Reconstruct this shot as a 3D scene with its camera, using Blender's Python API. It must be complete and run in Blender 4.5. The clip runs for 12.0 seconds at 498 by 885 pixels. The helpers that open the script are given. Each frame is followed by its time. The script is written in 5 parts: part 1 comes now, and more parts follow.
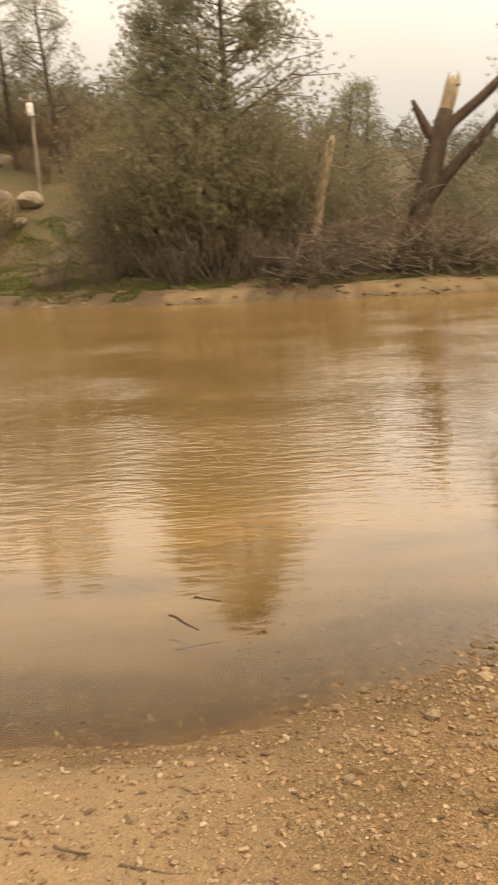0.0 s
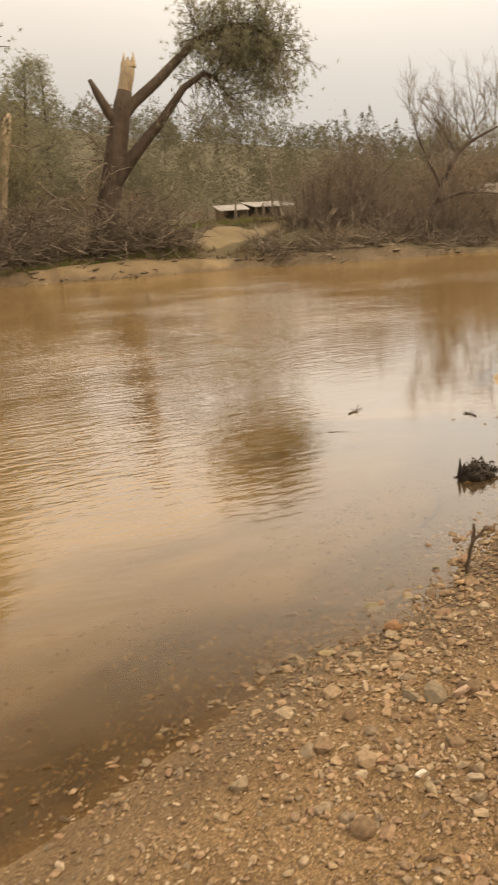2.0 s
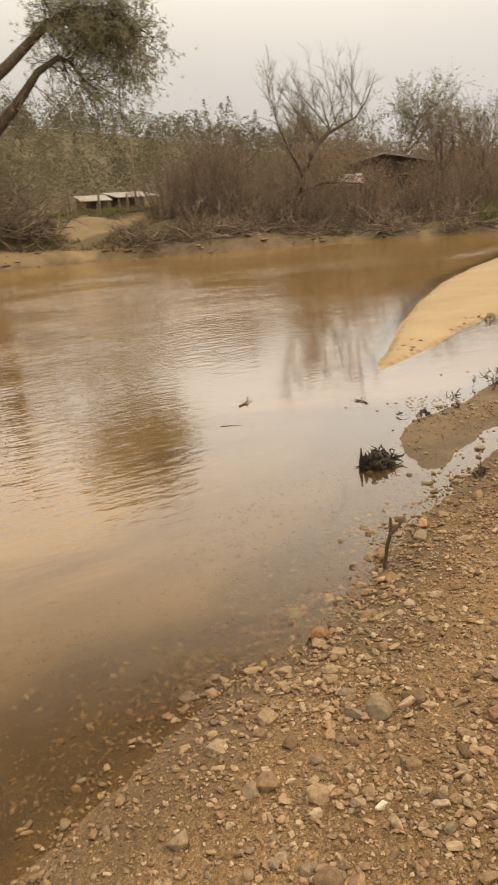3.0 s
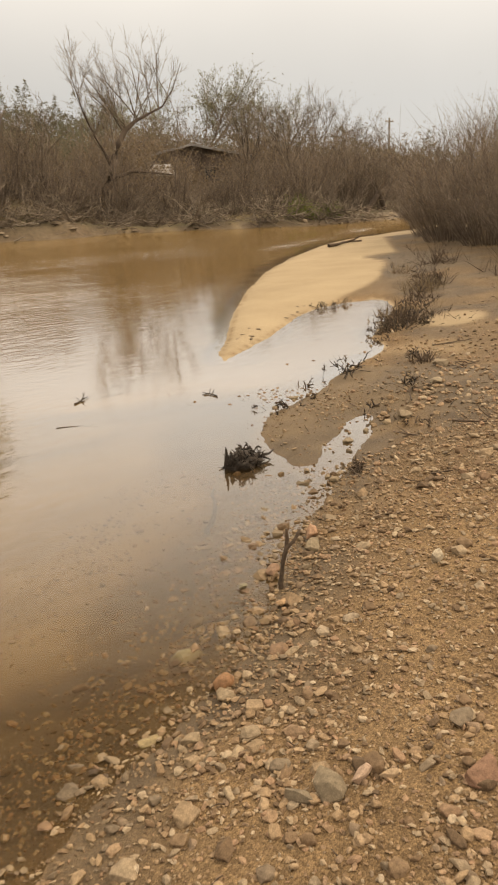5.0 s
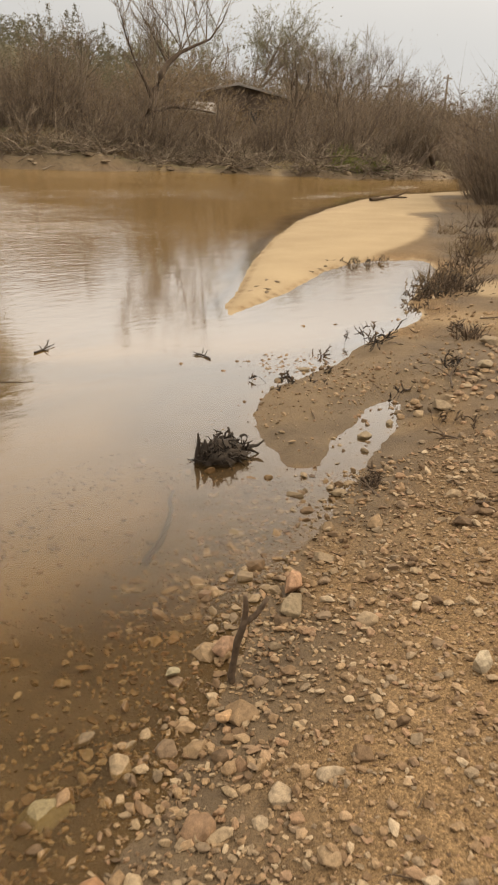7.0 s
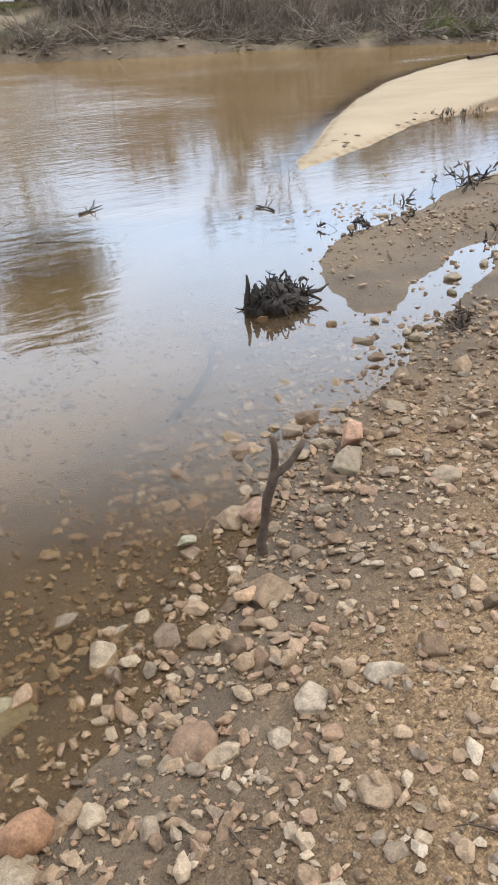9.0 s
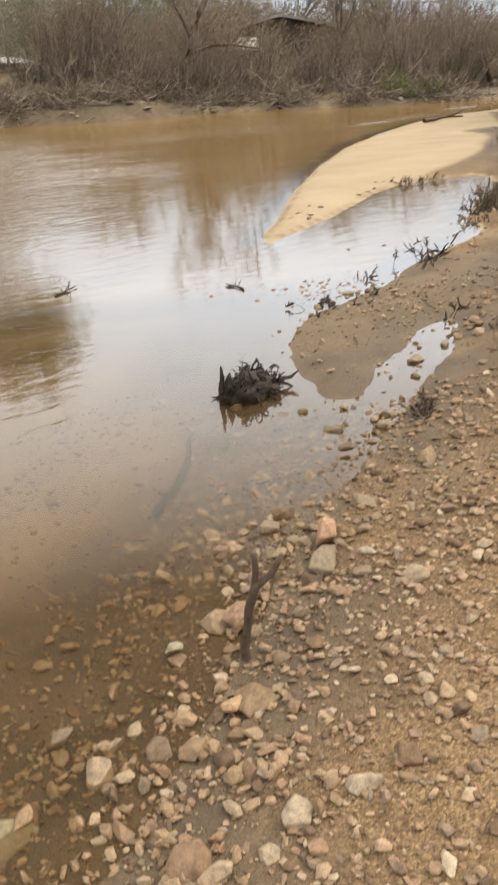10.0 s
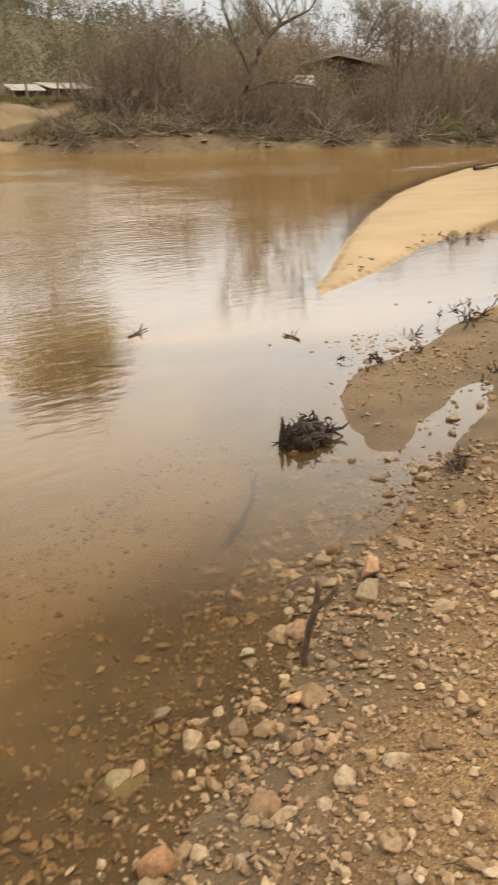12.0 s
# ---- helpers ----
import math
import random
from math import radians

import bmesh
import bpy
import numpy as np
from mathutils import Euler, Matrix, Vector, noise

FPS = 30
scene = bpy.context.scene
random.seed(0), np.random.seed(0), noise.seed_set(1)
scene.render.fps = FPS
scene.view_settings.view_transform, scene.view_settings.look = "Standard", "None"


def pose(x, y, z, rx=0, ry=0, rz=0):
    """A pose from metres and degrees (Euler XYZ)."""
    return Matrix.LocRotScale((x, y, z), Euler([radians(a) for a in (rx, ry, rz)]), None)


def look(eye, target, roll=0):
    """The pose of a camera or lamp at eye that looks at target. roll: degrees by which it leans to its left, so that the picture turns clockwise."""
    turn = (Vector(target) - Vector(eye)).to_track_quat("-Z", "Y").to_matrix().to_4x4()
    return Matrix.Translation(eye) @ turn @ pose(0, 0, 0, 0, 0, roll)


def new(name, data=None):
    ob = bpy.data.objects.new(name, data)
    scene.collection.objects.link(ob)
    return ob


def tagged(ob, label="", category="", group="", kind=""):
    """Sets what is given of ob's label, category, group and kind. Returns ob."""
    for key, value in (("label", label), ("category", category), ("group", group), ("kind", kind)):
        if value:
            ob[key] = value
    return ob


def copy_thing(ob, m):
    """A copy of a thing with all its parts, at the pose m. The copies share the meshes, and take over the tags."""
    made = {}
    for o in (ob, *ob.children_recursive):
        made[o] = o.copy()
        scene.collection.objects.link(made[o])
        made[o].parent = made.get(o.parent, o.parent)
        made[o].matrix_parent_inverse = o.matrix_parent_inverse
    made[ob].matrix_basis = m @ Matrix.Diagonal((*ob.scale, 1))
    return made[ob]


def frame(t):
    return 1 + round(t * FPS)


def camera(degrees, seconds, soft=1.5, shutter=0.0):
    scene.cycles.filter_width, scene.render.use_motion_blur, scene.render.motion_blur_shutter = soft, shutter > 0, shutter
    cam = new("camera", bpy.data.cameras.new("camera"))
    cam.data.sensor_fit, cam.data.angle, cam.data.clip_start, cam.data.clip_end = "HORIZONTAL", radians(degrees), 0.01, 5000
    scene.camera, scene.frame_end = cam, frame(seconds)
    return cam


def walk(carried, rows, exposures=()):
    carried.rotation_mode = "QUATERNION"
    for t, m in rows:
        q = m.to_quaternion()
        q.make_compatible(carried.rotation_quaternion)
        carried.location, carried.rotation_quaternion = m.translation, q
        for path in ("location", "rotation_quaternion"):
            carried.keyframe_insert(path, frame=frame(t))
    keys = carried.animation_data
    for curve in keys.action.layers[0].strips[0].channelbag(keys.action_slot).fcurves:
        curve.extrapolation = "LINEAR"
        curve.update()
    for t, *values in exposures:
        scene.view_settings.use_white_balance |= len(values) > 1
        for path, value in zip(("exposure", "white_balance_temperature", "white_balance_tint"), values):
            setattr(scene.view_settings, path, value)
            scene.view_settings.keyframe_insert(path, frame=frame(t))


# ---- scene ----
cam = camera(35.4, 12.0, soft=2.0, shutter=0.4)
PATH = [
    (0, (0.232, 0.034, 1.766), (0.157, 1.982, 1.318), -2.8),
    (0.5, (0.183, 0.202, 1.743), (0.354, 2.131, 1.243), -4.2),
    (1, (0.128, 0.315, 1.719), (0.475, 2.212, 1.188), -5.3),
    (1.5, (0.133, 0.502, 1.701), (0.614, 2.372, 1.179), -4.7),
    (2, (0.195, 0.721, 1.711), (0.83, 2.544, 1.188), -3.8),
    (2.5, (0.218, 0.863, 1.697), (1.007, 2.62, 1.16), -3.4),
    (3, (0.183, 1.048, 1.678), (1.104, 2.732, 1.113), -4.1),
    (3.5, (0.173, 1.174, 1.671), (1.199, 2.793, 1.097), -4.3),
    (3.7, (0.178, 1.235, 1.671), (1.252, 2.822, 1.098), -3.6),
    (5.3, (0.412, 1.803, 1.507), (1.726, 3.178, 0.888), -2.0),
    (5.5, (0.502, 1.875, 1.476), (1.825, 3.236, 0.846), -1.4),
    (6, (0.796, 2.044, 1.412), (2.121, 3.399, 0.776), 0.5),
    (6.5, (1.011, 2.233, 1.378), (2.298, 3.611, 0.712), 1.8),
    (7, (1.25, 2.444, 1.329), (2.476, 3.853, 0.614), 2.2),
    (7.5, (1.461, 2.522, 1.241), (2.585, 3.973, 0.448), 0.6),
    (7.7, (1.537, 2.56, 1.19), (2.606, 4.023, 0.344), -0.1),
    (9.3, (1.629, 2.681, 0.924), (2.601, 4.153, -0.017), -2.6),
    (9.5, (1.623, 2.675, 0.951), (2.618, 4.15, 0.038), -2.8),
    (10, (1.601, 2.651, 1.111), (2.664, 4.126, 0.277), -3.0),
    (10.5, (1.541, 2.591, 1.274), (2.706, 4.03, 0.517), -3.0),
    (11, (1.442, 2.545, 1.357), (2.658, 3.952, 0.619), -2.1),
    (11.5, (1.365, 2.433, 1.397), (2.514, 3.885, 0.639), -1.0),
    (12, (1.298, 2.39, 1.362), (2.307, 3.935, 0.59), -0.7),
]
# the phone's camera drifts in exposure and white balance: (seconds, stops, kelvin, tint)
TONE = [(0.0, 0.26, 10400, 16), (1.5, 0.16, 10000, 16), (2.5, 0.03, 9800, 15), (3.6, 0.02, 9700, 15), (5.5, 0.02, 9100, 14), (7.0, 0.03, 8900, 14), (7.5, 0.06, 9000, 14), (8.8, 0.3, 6200, 10), (9.5, 0.54, 5750, 9), (10.0, 0.36, 7200, 11), (10.5, 0.28, 7900, 12), (12.0, 0.24, 8600, 13)]
walk(cam, [(t, look(eye, target, roll)) for t, eye, target, roll in PATH], TONE)


# ---- world and sun: a bright overcast sky ----
world = bpy.data.worlds.new("overcast_sky")
scene.world = world
world.use_nodes = True
wt = world.node_tree
wt.nodes.clear()
SUN_ELEV, SUN_AZ = 50.0, 120.0
sky = wt.nodes.new("ShaderNodeTexSky")
sky.sky_type = "NISHITA"
sky.sun_disc = False
sky.sun_elevation = radians(SUN_ELEV)
sky.sun_rotation = radians(SUN_AZ)
grey = wt.nodes.new("ShaderNodeHueSaturation")
grey.inputs["Saturation"].default_value = 0.12
wt.links.new(sky.outputs[0], grey.inputs["Color"])
coord = wt.nodes.new("ShaderNodeTexCoord")
split = wt.nodes.new("ShaderNodeSeparateXYZ")
wt.links.new(coord.outputs["Generated"], split.inputs[0])
cloud = wt.nodes.new("ShaderNodeMapRange")           # overcast sky: the zenith brighter than the horizon
cloud.interpolation_type = "SMOOTHSTEP"
cloud.inputs["From Min"].default_value, cloud.inputs["From Max"].default_value = 0.08, 0.55
cloud.inputs["To Min"].default_value, cloud.inputs["To Max"].default_value = 0.50, 1.45
wt.links.new(split.outputs["Z"], cloud.inputs["Value"])
puff = wt.nodes.new("ShaderNodeTexNoise")
puff.inputs["Scale"].default_value, puff.inputs["Detail"].default_value = 2.2, 4.0
wt.links.new(coord.outputs["Generated"], puff.inputs["Vector"])
puffs = wt.nodes.new("ShaderNodeMapRange")
puffs.inputs["From Min"].default_value, puffs.inputs["From Max"].default_value = 0.3, 0.7
puffs.inputs["To Min"].default_value, puffs.inputs["To Max"].default_value = 0.94, 1.06
wt.links.new(puff.outputs["Fac"], puffs.inputs["Value"])
side = wt.nodes.new("ShaderNodeMapRange")            # thinner cloud down the river
side.inputs["From Min"].default_value, side.inputs["From Max"].default_value = -1.0, 1.0
side.inputs["To Min"].default_value, side.inputs["To Max"].default_value = 0.70, 1.32
wt.links.new(split.outputs["X"], side.inputs["Value"])
veil = wt.nodes.new("ShaderNodeMath")
veil.operation = "MULTIPLY"
wt.links.new(cloud.outputs[0], veil.inputs[0])
wt.links.new(side.outputs[0], veil.inputs[1])
lum = wt.nodes.new("ShaderNodeMath")
lum.operation = "MULTIPLY"
wt.links.new(veil.outputs[0], lum.inputs[0])
wt.links.new(puffs.outputs[0], lum.inputs[1])
tint = wt.nodes.new("ShaderNodeMix")
tint.data_type, tint.blend_type = "RGBA", "MULTIPLY"
tint.inputs["Factor"].default_value = 1.0
hue = wt.nodes.new("ShaderNodeMix")                    # the low cloud a little bluer than the zenith
hue.data_type = "RGBA"
hue.inputs["A"].default_value, hue.inputs["B"].default_value = (0.80, 0.967, 1.20, 1), (0.97, 0.99, 1.02, 1)
high = wt.nodes.new("ShaderNodeMapRange")
high.inputs["From Min"].default_value, high.inputs["From Max"].default_value = 0.10, 0.5
wt.links.new(split.outputs["Z"], high.inputs["Value"])
wt.links.new(high.outputs[0], hue.inputs["Factor"])
wt.links.new(hue.outputs["Result"], tint.inputs["A"])
wt.links.new(lum.outputs[0], tint.inputs["B"])
bg_cloud = wt.nodes.new("ShaderNodeBackground")
wt.links.new(tint.outputs["Result"], bg_cloud.inputs["Color"])
bg_sky = wt.nodes.new("ShaderNodeBackground")
bg_sky.inputs["Strength"].default_value = 0.012
wt.links.new(grey.outputs[0], bg_sky.inputs["Color"])
both = wt.nodes.new("ShaderNodeAddShader")
wt.links.new(bg_cloud.outputs[0], both.inputs[0])
wt.links.new(bg_sky.outputs[0], both.inputs[1])
wout = wt.nodes.new("ShaderNodeOutputWorld")
wt.links.new(both.outputs[0], wout.inputs["Surface"])

sun = new("sun", bpy.data.lights.new("sun", "SUN"))
sun.data.energy, sun.data.angle, sun.data.color = 1.2, radians(25), (1.0, 0.90, 0.74)
sun.matrix_world = pose(0, 0, 40, 90 - SUN_ELEV, 0, 180 - SUN_AZ)


# ---- materials ----
class Nodes:
    """A small helper to write node trees in few lines."""

    def __init__(self, name):
        self.mat = bpy.data.materials.new(name)
        self.mat.use_nodes = True
        self.tree = self.mat.node_tree
        self.tree.nodes.clear()

    def add(self, kind, ins=None, **props):
        n = self.tree.nodes.new("ShaderNode" + kind)
        if "operation" in props:
            n.operation = props["operation"]
        if "data_type" in props:
            n.data_type, n.blend_type = props["data_type"], props["blend_type"]
        if "attribute_name" in props:
            n.attribute_name = props["attribute_name"]
        for k, v in (ins or {}).items():
            if isinstance(v, bpy.types.NodeSocket):
                self.tree.links.new(v, n.inputs[k])
            else:
                n.inputs[k].default_value = v
        return n

    def pos(self):
        return self.add("NewGeometry").outputs["Position"]

    def noise(self, scale, detail=4.0, vec=None, rough=0.55):
        return self.add("TexNoise", {"Vector": vec or self.pos(), "Scale": scale, "Detail": detail, "Roughness": rough}).outputs["Fac"]

    def ramp(self, value, stops):
        n = self.add("ValToRGB", {"Fac": value})
        el = n.color_ramp.elements
        while len(el) < len(stops):
            el.new(0.5)
        for e, (p, c) in zip(el, stops):
            e.position, e.color = p, (*c, 1) if len(c) == 3 else c
        return n.outputs["Color"]

    def mix(self, fac, a, b, blend="MIX"):
        n = self.add("Mix", {"Factor": fac, "A": a if isinstance(a, bpy.types.NodeSocket) else (*a, 1),
                             "B": b if isinstance(b, bpy.types.NodeSocket) else (*b, 1)}, data_type="RGBA", blend_type=blend)
        return n.outputs["Result"]

    def range(self, v, a, b, c=0.0, d=1.0):
        return self.add("MapRange", {"Value": v, "From Min": a, "From Max": b, "To Min": c, "To Max": d}).outputs[0]

    def math(self, op, a, b=0.0):
        return self.add("Math", {0: a, 1: b}, operation=op).outputs[0]

    def attr(self, name):
        return self.add("Attribute", attribute_name=name).outputs["Fac"]

    def bump(self, height, strength, dist):
        return self.add("Bump", {"Height": height, "Strength": strength, "Distance": dist}).outputs["Normal"]

    def done(self, color, rough=0.9, normal=None, spec=0.3, extra=None):
        ins = {"Base Color": color if isinstance(color, bpy.types.NodeSocket) else (*color, 1), "Roughness": rough, "Specular IOR Level": spec}
        if normal is not None:
            ins["Normal"] = normal
        ins.update(extra or {})
        b = self.add("BsdfPrincipled", ins)
        self.add("OutputMaterial", {"Surface": b.outputs[0]})
        return self.mat


def mat_ground():
    n = Nodes("riverbank_ground")
    mud, sand, grass = n.attr("mud"), n.attr("sand"), n.attr("grass")
    grit = n.add("TexVoronoi", {"Vector": n.pos(), "Scale": 260.0})
    grit_big = n.add("TexVoronoi", {"Vector": n.pos(), "Scale": 105.0})
    fine = n.noise(420.0, 2.0)
    patches = n.noise(1.7, 6.0)
    soil = n.ramp(patches, [(0.3, (0.150, 0.100, 0.056)), (0.5, (0.215, 0.146, 0.083)), (0.7, (0.285, 0.198, 0.115))])
    speck = n.ramp(n.add("SeparateColor", {0: grit.outputs["Color"]}).outputs[0],
                   [(0.0, (0.55, 0.5, 0.44)), (0.35, (0.85, 0.82, 0.78)), (0.75, (1.12, 1.08, 1.02)), (1.0, (1.5, 1.46, 1.4))])
    speck_big = n.ramp(n.add("SeparateColor", {0: grit_big.outputs["Color"]}).outputs[1],
                       [(0.0, (0.72, 0.68, 0.63)), (0.5, (0.96, 0.94, 0.92)), (1.0, (1.2, 1.17, 1.12))])
    near = n.mix(1.0, n.mix(1.0, soil, speck, "MULTIPLY"), speck_big, "MULTIPLY")
    sandy = n.mix(1.0, n.ramp(n.noise(0.8, 5.0), [(0.35, (0.34, 0.26, 0.165)), (0.65, (0.405, 0.316, 0.204))]),
                  n.ramp(fine, [(0.3, (0.86, 0.85, 0.83)), (0.7, (1.08, 1.08, 1.08))]), "MULTIPLY")
    muddy = n.mix(1.0, n.ramp(n.noise(5.0, 6.0), [(0.3, (0.068, 0.048, 0.030)), (0.7, (0.140, 0.101, 0.063))]),
                  n.ramp(fine, [(0.3, (0.8, 0.8, 0.8)), (0.7, (1.15, 1.15, 1.15))]), "MULTIPLY")
    meadow = n.mix(1.0, n.ramp(n.noise(0.5, 7.0), [(0.32, (0.14, 0.112, 0.070)), (0.46, (0.11, 0.095, 0.056)), (0.6, (0.085, 0.088, 0.041)), (0.75, (0.12, 0.102, 0.062))]),
                   n.ramp(n.noise(9.0, 3.0), [(0.3, (0.7, 0.7, 0.7)), (0.7, (1.25, 1.25, 1.25))]), "MULTIPLY")
    c = n.mix(sand, near, sandy)
    c = n.mix(grass, c, meadow)
    c = n.mix(n.attr("wood"), c, n.ramp(n.noise(0.35, 6.0), [(0.35, (0.095, 0.085, 0.055)), (0.65, (0.13, 0.115, 0.075))]))
    c = n.mix(mud, c, muddy)
    h = n.math("ADD", n.math("MULTIPLY", grit.outputs["Distance"], -0.6), n.math("MULTIPLY", fine, 0.4))
    h2 = n.math("ADD", h, n.math("MULTIPLY", grit_big.outputs["Distance"], -0.7))
    strength = n.math("SUBTRACT", 0.9, n.math("MULTIPLY", n.math("MAXIMUM", sand, n.math("MULTIPLY", mud, 0.45)), 0.6))
    b = n.add("Bump", {"Height": h2, "Strength": strength, "Distance": 0.006})
    rough = n.range(mud, 0.0, 1.0, 0.93, 0.68)
    return n.done(c, rough, b.outputs["Normal"], 0.35)


def mat_water():
    n = Nodes("muddy_river_water")
    depth = n.attr("depth")
    calm = n.attr("ripple")
    p = n.pos()
    turn = n.add("Mapping", {"Vector": p, "Rotation": (0, 0, radians(-18)), "Scale": (0.6, 1.5, 1.0)}).outputs[0]
    w1 = n.noise(5.6, 3.0, turn, 0.5)
    w2 = n.noise(13.0, 2.0, turn, 0.5)
    long = n.noise(0.9, 3.0, n.add("Mapping", {"Vector": p, "Rotation": (0, 0, radians(12)), "Scale": (0.4, 1.6, 1.0)}).outputs[0], 0.5)
    patch = n.range(n.noise(0.22, 3.0), 0.42, 0.62)
    amp = n.math("ADD", 0.07, n.math("MULTIPLY", calm, n.math("ADD", 0.30, n.math("MULTIPLY", patch, 0.85))))
    h = n.math("ADD", n.math("MULTIPLY", w1, 0.7), n.math("ADD", n.math("MULTIPLY", w2, 0.3), n.math("MULTIPLY", long, 0.5)))
    nrm = n.bump(n.math("MULTIPLY", h, amp), 1.0, 0.03)
    swirl = n.range(n.noise(1.6, 4.0, n.add("Mapping", {"Vector": p, "Rotation": (0, 0, radians(-30)), "Scale": (0.6, 1.4, 1.0)}).outputs[0]), 0.3, 0.7, 0.7, 1.35)
    thick = n.math("POWER", n.math("MULTIPLY", n.math("MULTIPLY", depth, swirl), 7.0), 2.0)
    murk = n.math("SUBTRACT", 1.0, n.math("POWER", 2.718, n.math("MULTIPLY", thick, -1.0)))
    murk = n.math("MINIMUM", n.math("ADD", murk, 0.06), 0.985)
    silt = n.ramp(n.noise(0.35, 5.0), [(0.3, (0.205, 0.126, 0.048)), (0.7, (0.25, 0.157, 0.063))])
    body = n.add("BsdfDiffuse", {"Color": silt})
    clear = n.add("BsdfTransparent", {"Color": (0.84, 0.79, 0.70, 1)})
    under = n.add("MixShader", {0: murk, 1: clear.outputs[0], 2: body.outputs[0]})
    gloss = n.add("BsdfGlossy", {"Color": (1, 1, 1, 1), "Roughness": 0.03, "Normal": nrm})
    fres = n.add("Fresnel", {"IOR": 1.333, "Normal": nrm})
    sheen = n.math("MINIMUM", n.math("MAXIMUM", n.math("MULTIPLY", n.math("SUBTRACT", fres.outputs[0], 0.040), 2.75), 0.008), 0.62)
    s = n.add("MixShader", {0: sheen, 1: under.outputs[0], 2: gloss.outputs[0]})
    n.add("OutputMaterial", {"Surface": s.outputs[0]})
    return n.mat


def mat_varied(name, stops, rough=0.85, grain=40.0, bump=0.3, dist=0.004, island=False, streak=None, spec=0.3):
    """A surface whose tone differs from piece to piece, with two scales of grain."""
    n = Nodes(name)
    rnd = n.add("NewGeometry").outputs["Random Per Island"] if island else n.add("ObjectInfo").outputs["Random"]
    obj = n.add("TexCoord").outputs["Object"]
    if streak:
        obj = n.add("Mapping", {"Vector": obj, "Scale": streak}).outputs[0]
    base = n.ramp(rnd, stops)
    g1 = n.noise(grain, 4.0, obj)
    g2 = n.noise(grain * 0.18, 3.0, obj)
    c = n.mix(1.0, base, n.ramp(g1, [(0.28, (0.62, 0.62, 0.62)), (0.5, (1.0, 1.0, 1.0)), (0.72, (1.32, 1.3, 1.27))]), "MULTIPLY")
    c = n.mix(1.0, c, n.ramp(g2, [(0.35, (0.78, 0.76, 0.74)), (0.65, (1.12, 1.12, 1.12))]), "MULTIPLY")
    return n.done(c, rough, n.bump(g1, bump, dist), spec)


def mat_stone(name, stops, grain, island):
    """Broken river stone: tone from stone to stone, speckle, a damp dark skin near the water level."""
    n = Nodes(name)
    rnd = n.add("NewGeometry").outputs["Random Per Island"] if island else n.add("ObjectInfo").outputs["Random"]
    p = n.pos()
    g1, g2 = n.noise(grain, 4.0, p), n.noise(grain * 5.0, 2.0, p)
    c = n.mix(1.0, n.ramp(rnd, stops), n.ramp(g1, [(0.28, (0.66, 0.65, 0.64)), (0.5, (1.0, 1.0, 1.0)), (0.72, (1.26, 1.25, 1.23))]), "MULTIPLY")
    c = n.mix(1.0, c, n.ramp(g2, [(0.35, (0.80, 0.79, 0.78)), (0.65, (1.14, 1.14, 1.14))]), "MULTIPLY")
    z = n.add("SeparateXYZ", {0: p}).outputs[2]
    damp = n.range(n.math("ADD", z, n.math("MULTIPLY", n.noise(7.0, 3.0, p), 0.07)), 0.05, 0.10, 1.0, 0.0)
    c = n.mix(damp, c, n.mix(1.0, c, (0.80, 0.77, 0.71), "MULTIPLY"))
    return n.done(c, n.range(damp, 0.0, 1.0, 0.86, 0.55), n.bump(g1, 0.45, 0.004), 0.3)


def mat_leaf(name, stops):
    """Leaves and needles: part of the light goes through them."""
    n = Nodes(name)
    c = n.mix(1.0, n.ramp(n.add("NewGeometry").outputs["Random Per Island"], stops),
              n.ramp(n.noise(0.8, 3.0), [(0.35, (0.82, 0.84, 0.82)), (0.65, (1.15, 1.12, 1.1))]), "MULTIPLY")
    front = n.add("BsdfPrincipled", {"Base Color": c, "Roughness": 0.8, "Specular IOR Level": 0.2})
    back = n.add("BsdfTranslucent", {"Color": c})
    both = n.add("MixShader", {0: 0.45, 1: front.outputs[0], 2: back.outputs[0]})
    n.add("OutputMaterial", {"Surface": both.outputs[0]})
    return n.mat


STONE_TONES = [(0.0, (0.12, 0.080, 0.050)), (0.16, (0.225, 0.147, 0.088)), (0.32, (0.31, 0.214, 0.130)), (0.48, (0.37, 0.267, 0.170)),
               (0.60, (0.31, 0.194, 0.122)), (0.74, (0.21, 0.160, 0.112)), (0.92, (0.385, 0.292, 0.193)), (1.0, (0.43, 0.345, 0.25))]
M_GROUND, M_WATER = mat_ground(), mat_water()
M_GRAVEL = mat_stone("gravel_stone", STONE_TONES, 75.0, True)
M_STONE = mat_stone("river_stone", [(p, tuple(q * 0.84 for q in c)) for p, c in STONE_TONES], 60.0, False)
M_BARK = mat_varied("dark_pine_bark", [(0, (0.066, 0.049, 0.037)), (1, (0.098, 0.074, 0.057))], 0.95, 9.0, 0.8, 0.03, streak=(1, 1, 0.25))
M_RAW = mat_varied("split_raw_wood", [(0, (0.36, 0.285, 0.2)), (1, (0.42, 0.34, 0.24))], 0.9, 14.0, 0.6, 0.02, streak=(1, 1, 0.15))
M_TWIG = mat_varied("bare_willow_twig", [(0, (0.115, 0.089, 0.071)), (0.5, (0.168, 0.133, 0.106)), (1, (0.245, 0.20, 0.16))], 0.95, 5.0, 0.3, 0.01, island=True)
M_DEADWOOD = mat_varied("weathered_dead_wood", [(0, (0.11, 0.086, 0.066)), (0.6, (0.19, 0.153, 0.12)), (1, (0.33, 0.28, 0.225))], 0.95, 8.0, 0.4, 0.01, island=True)
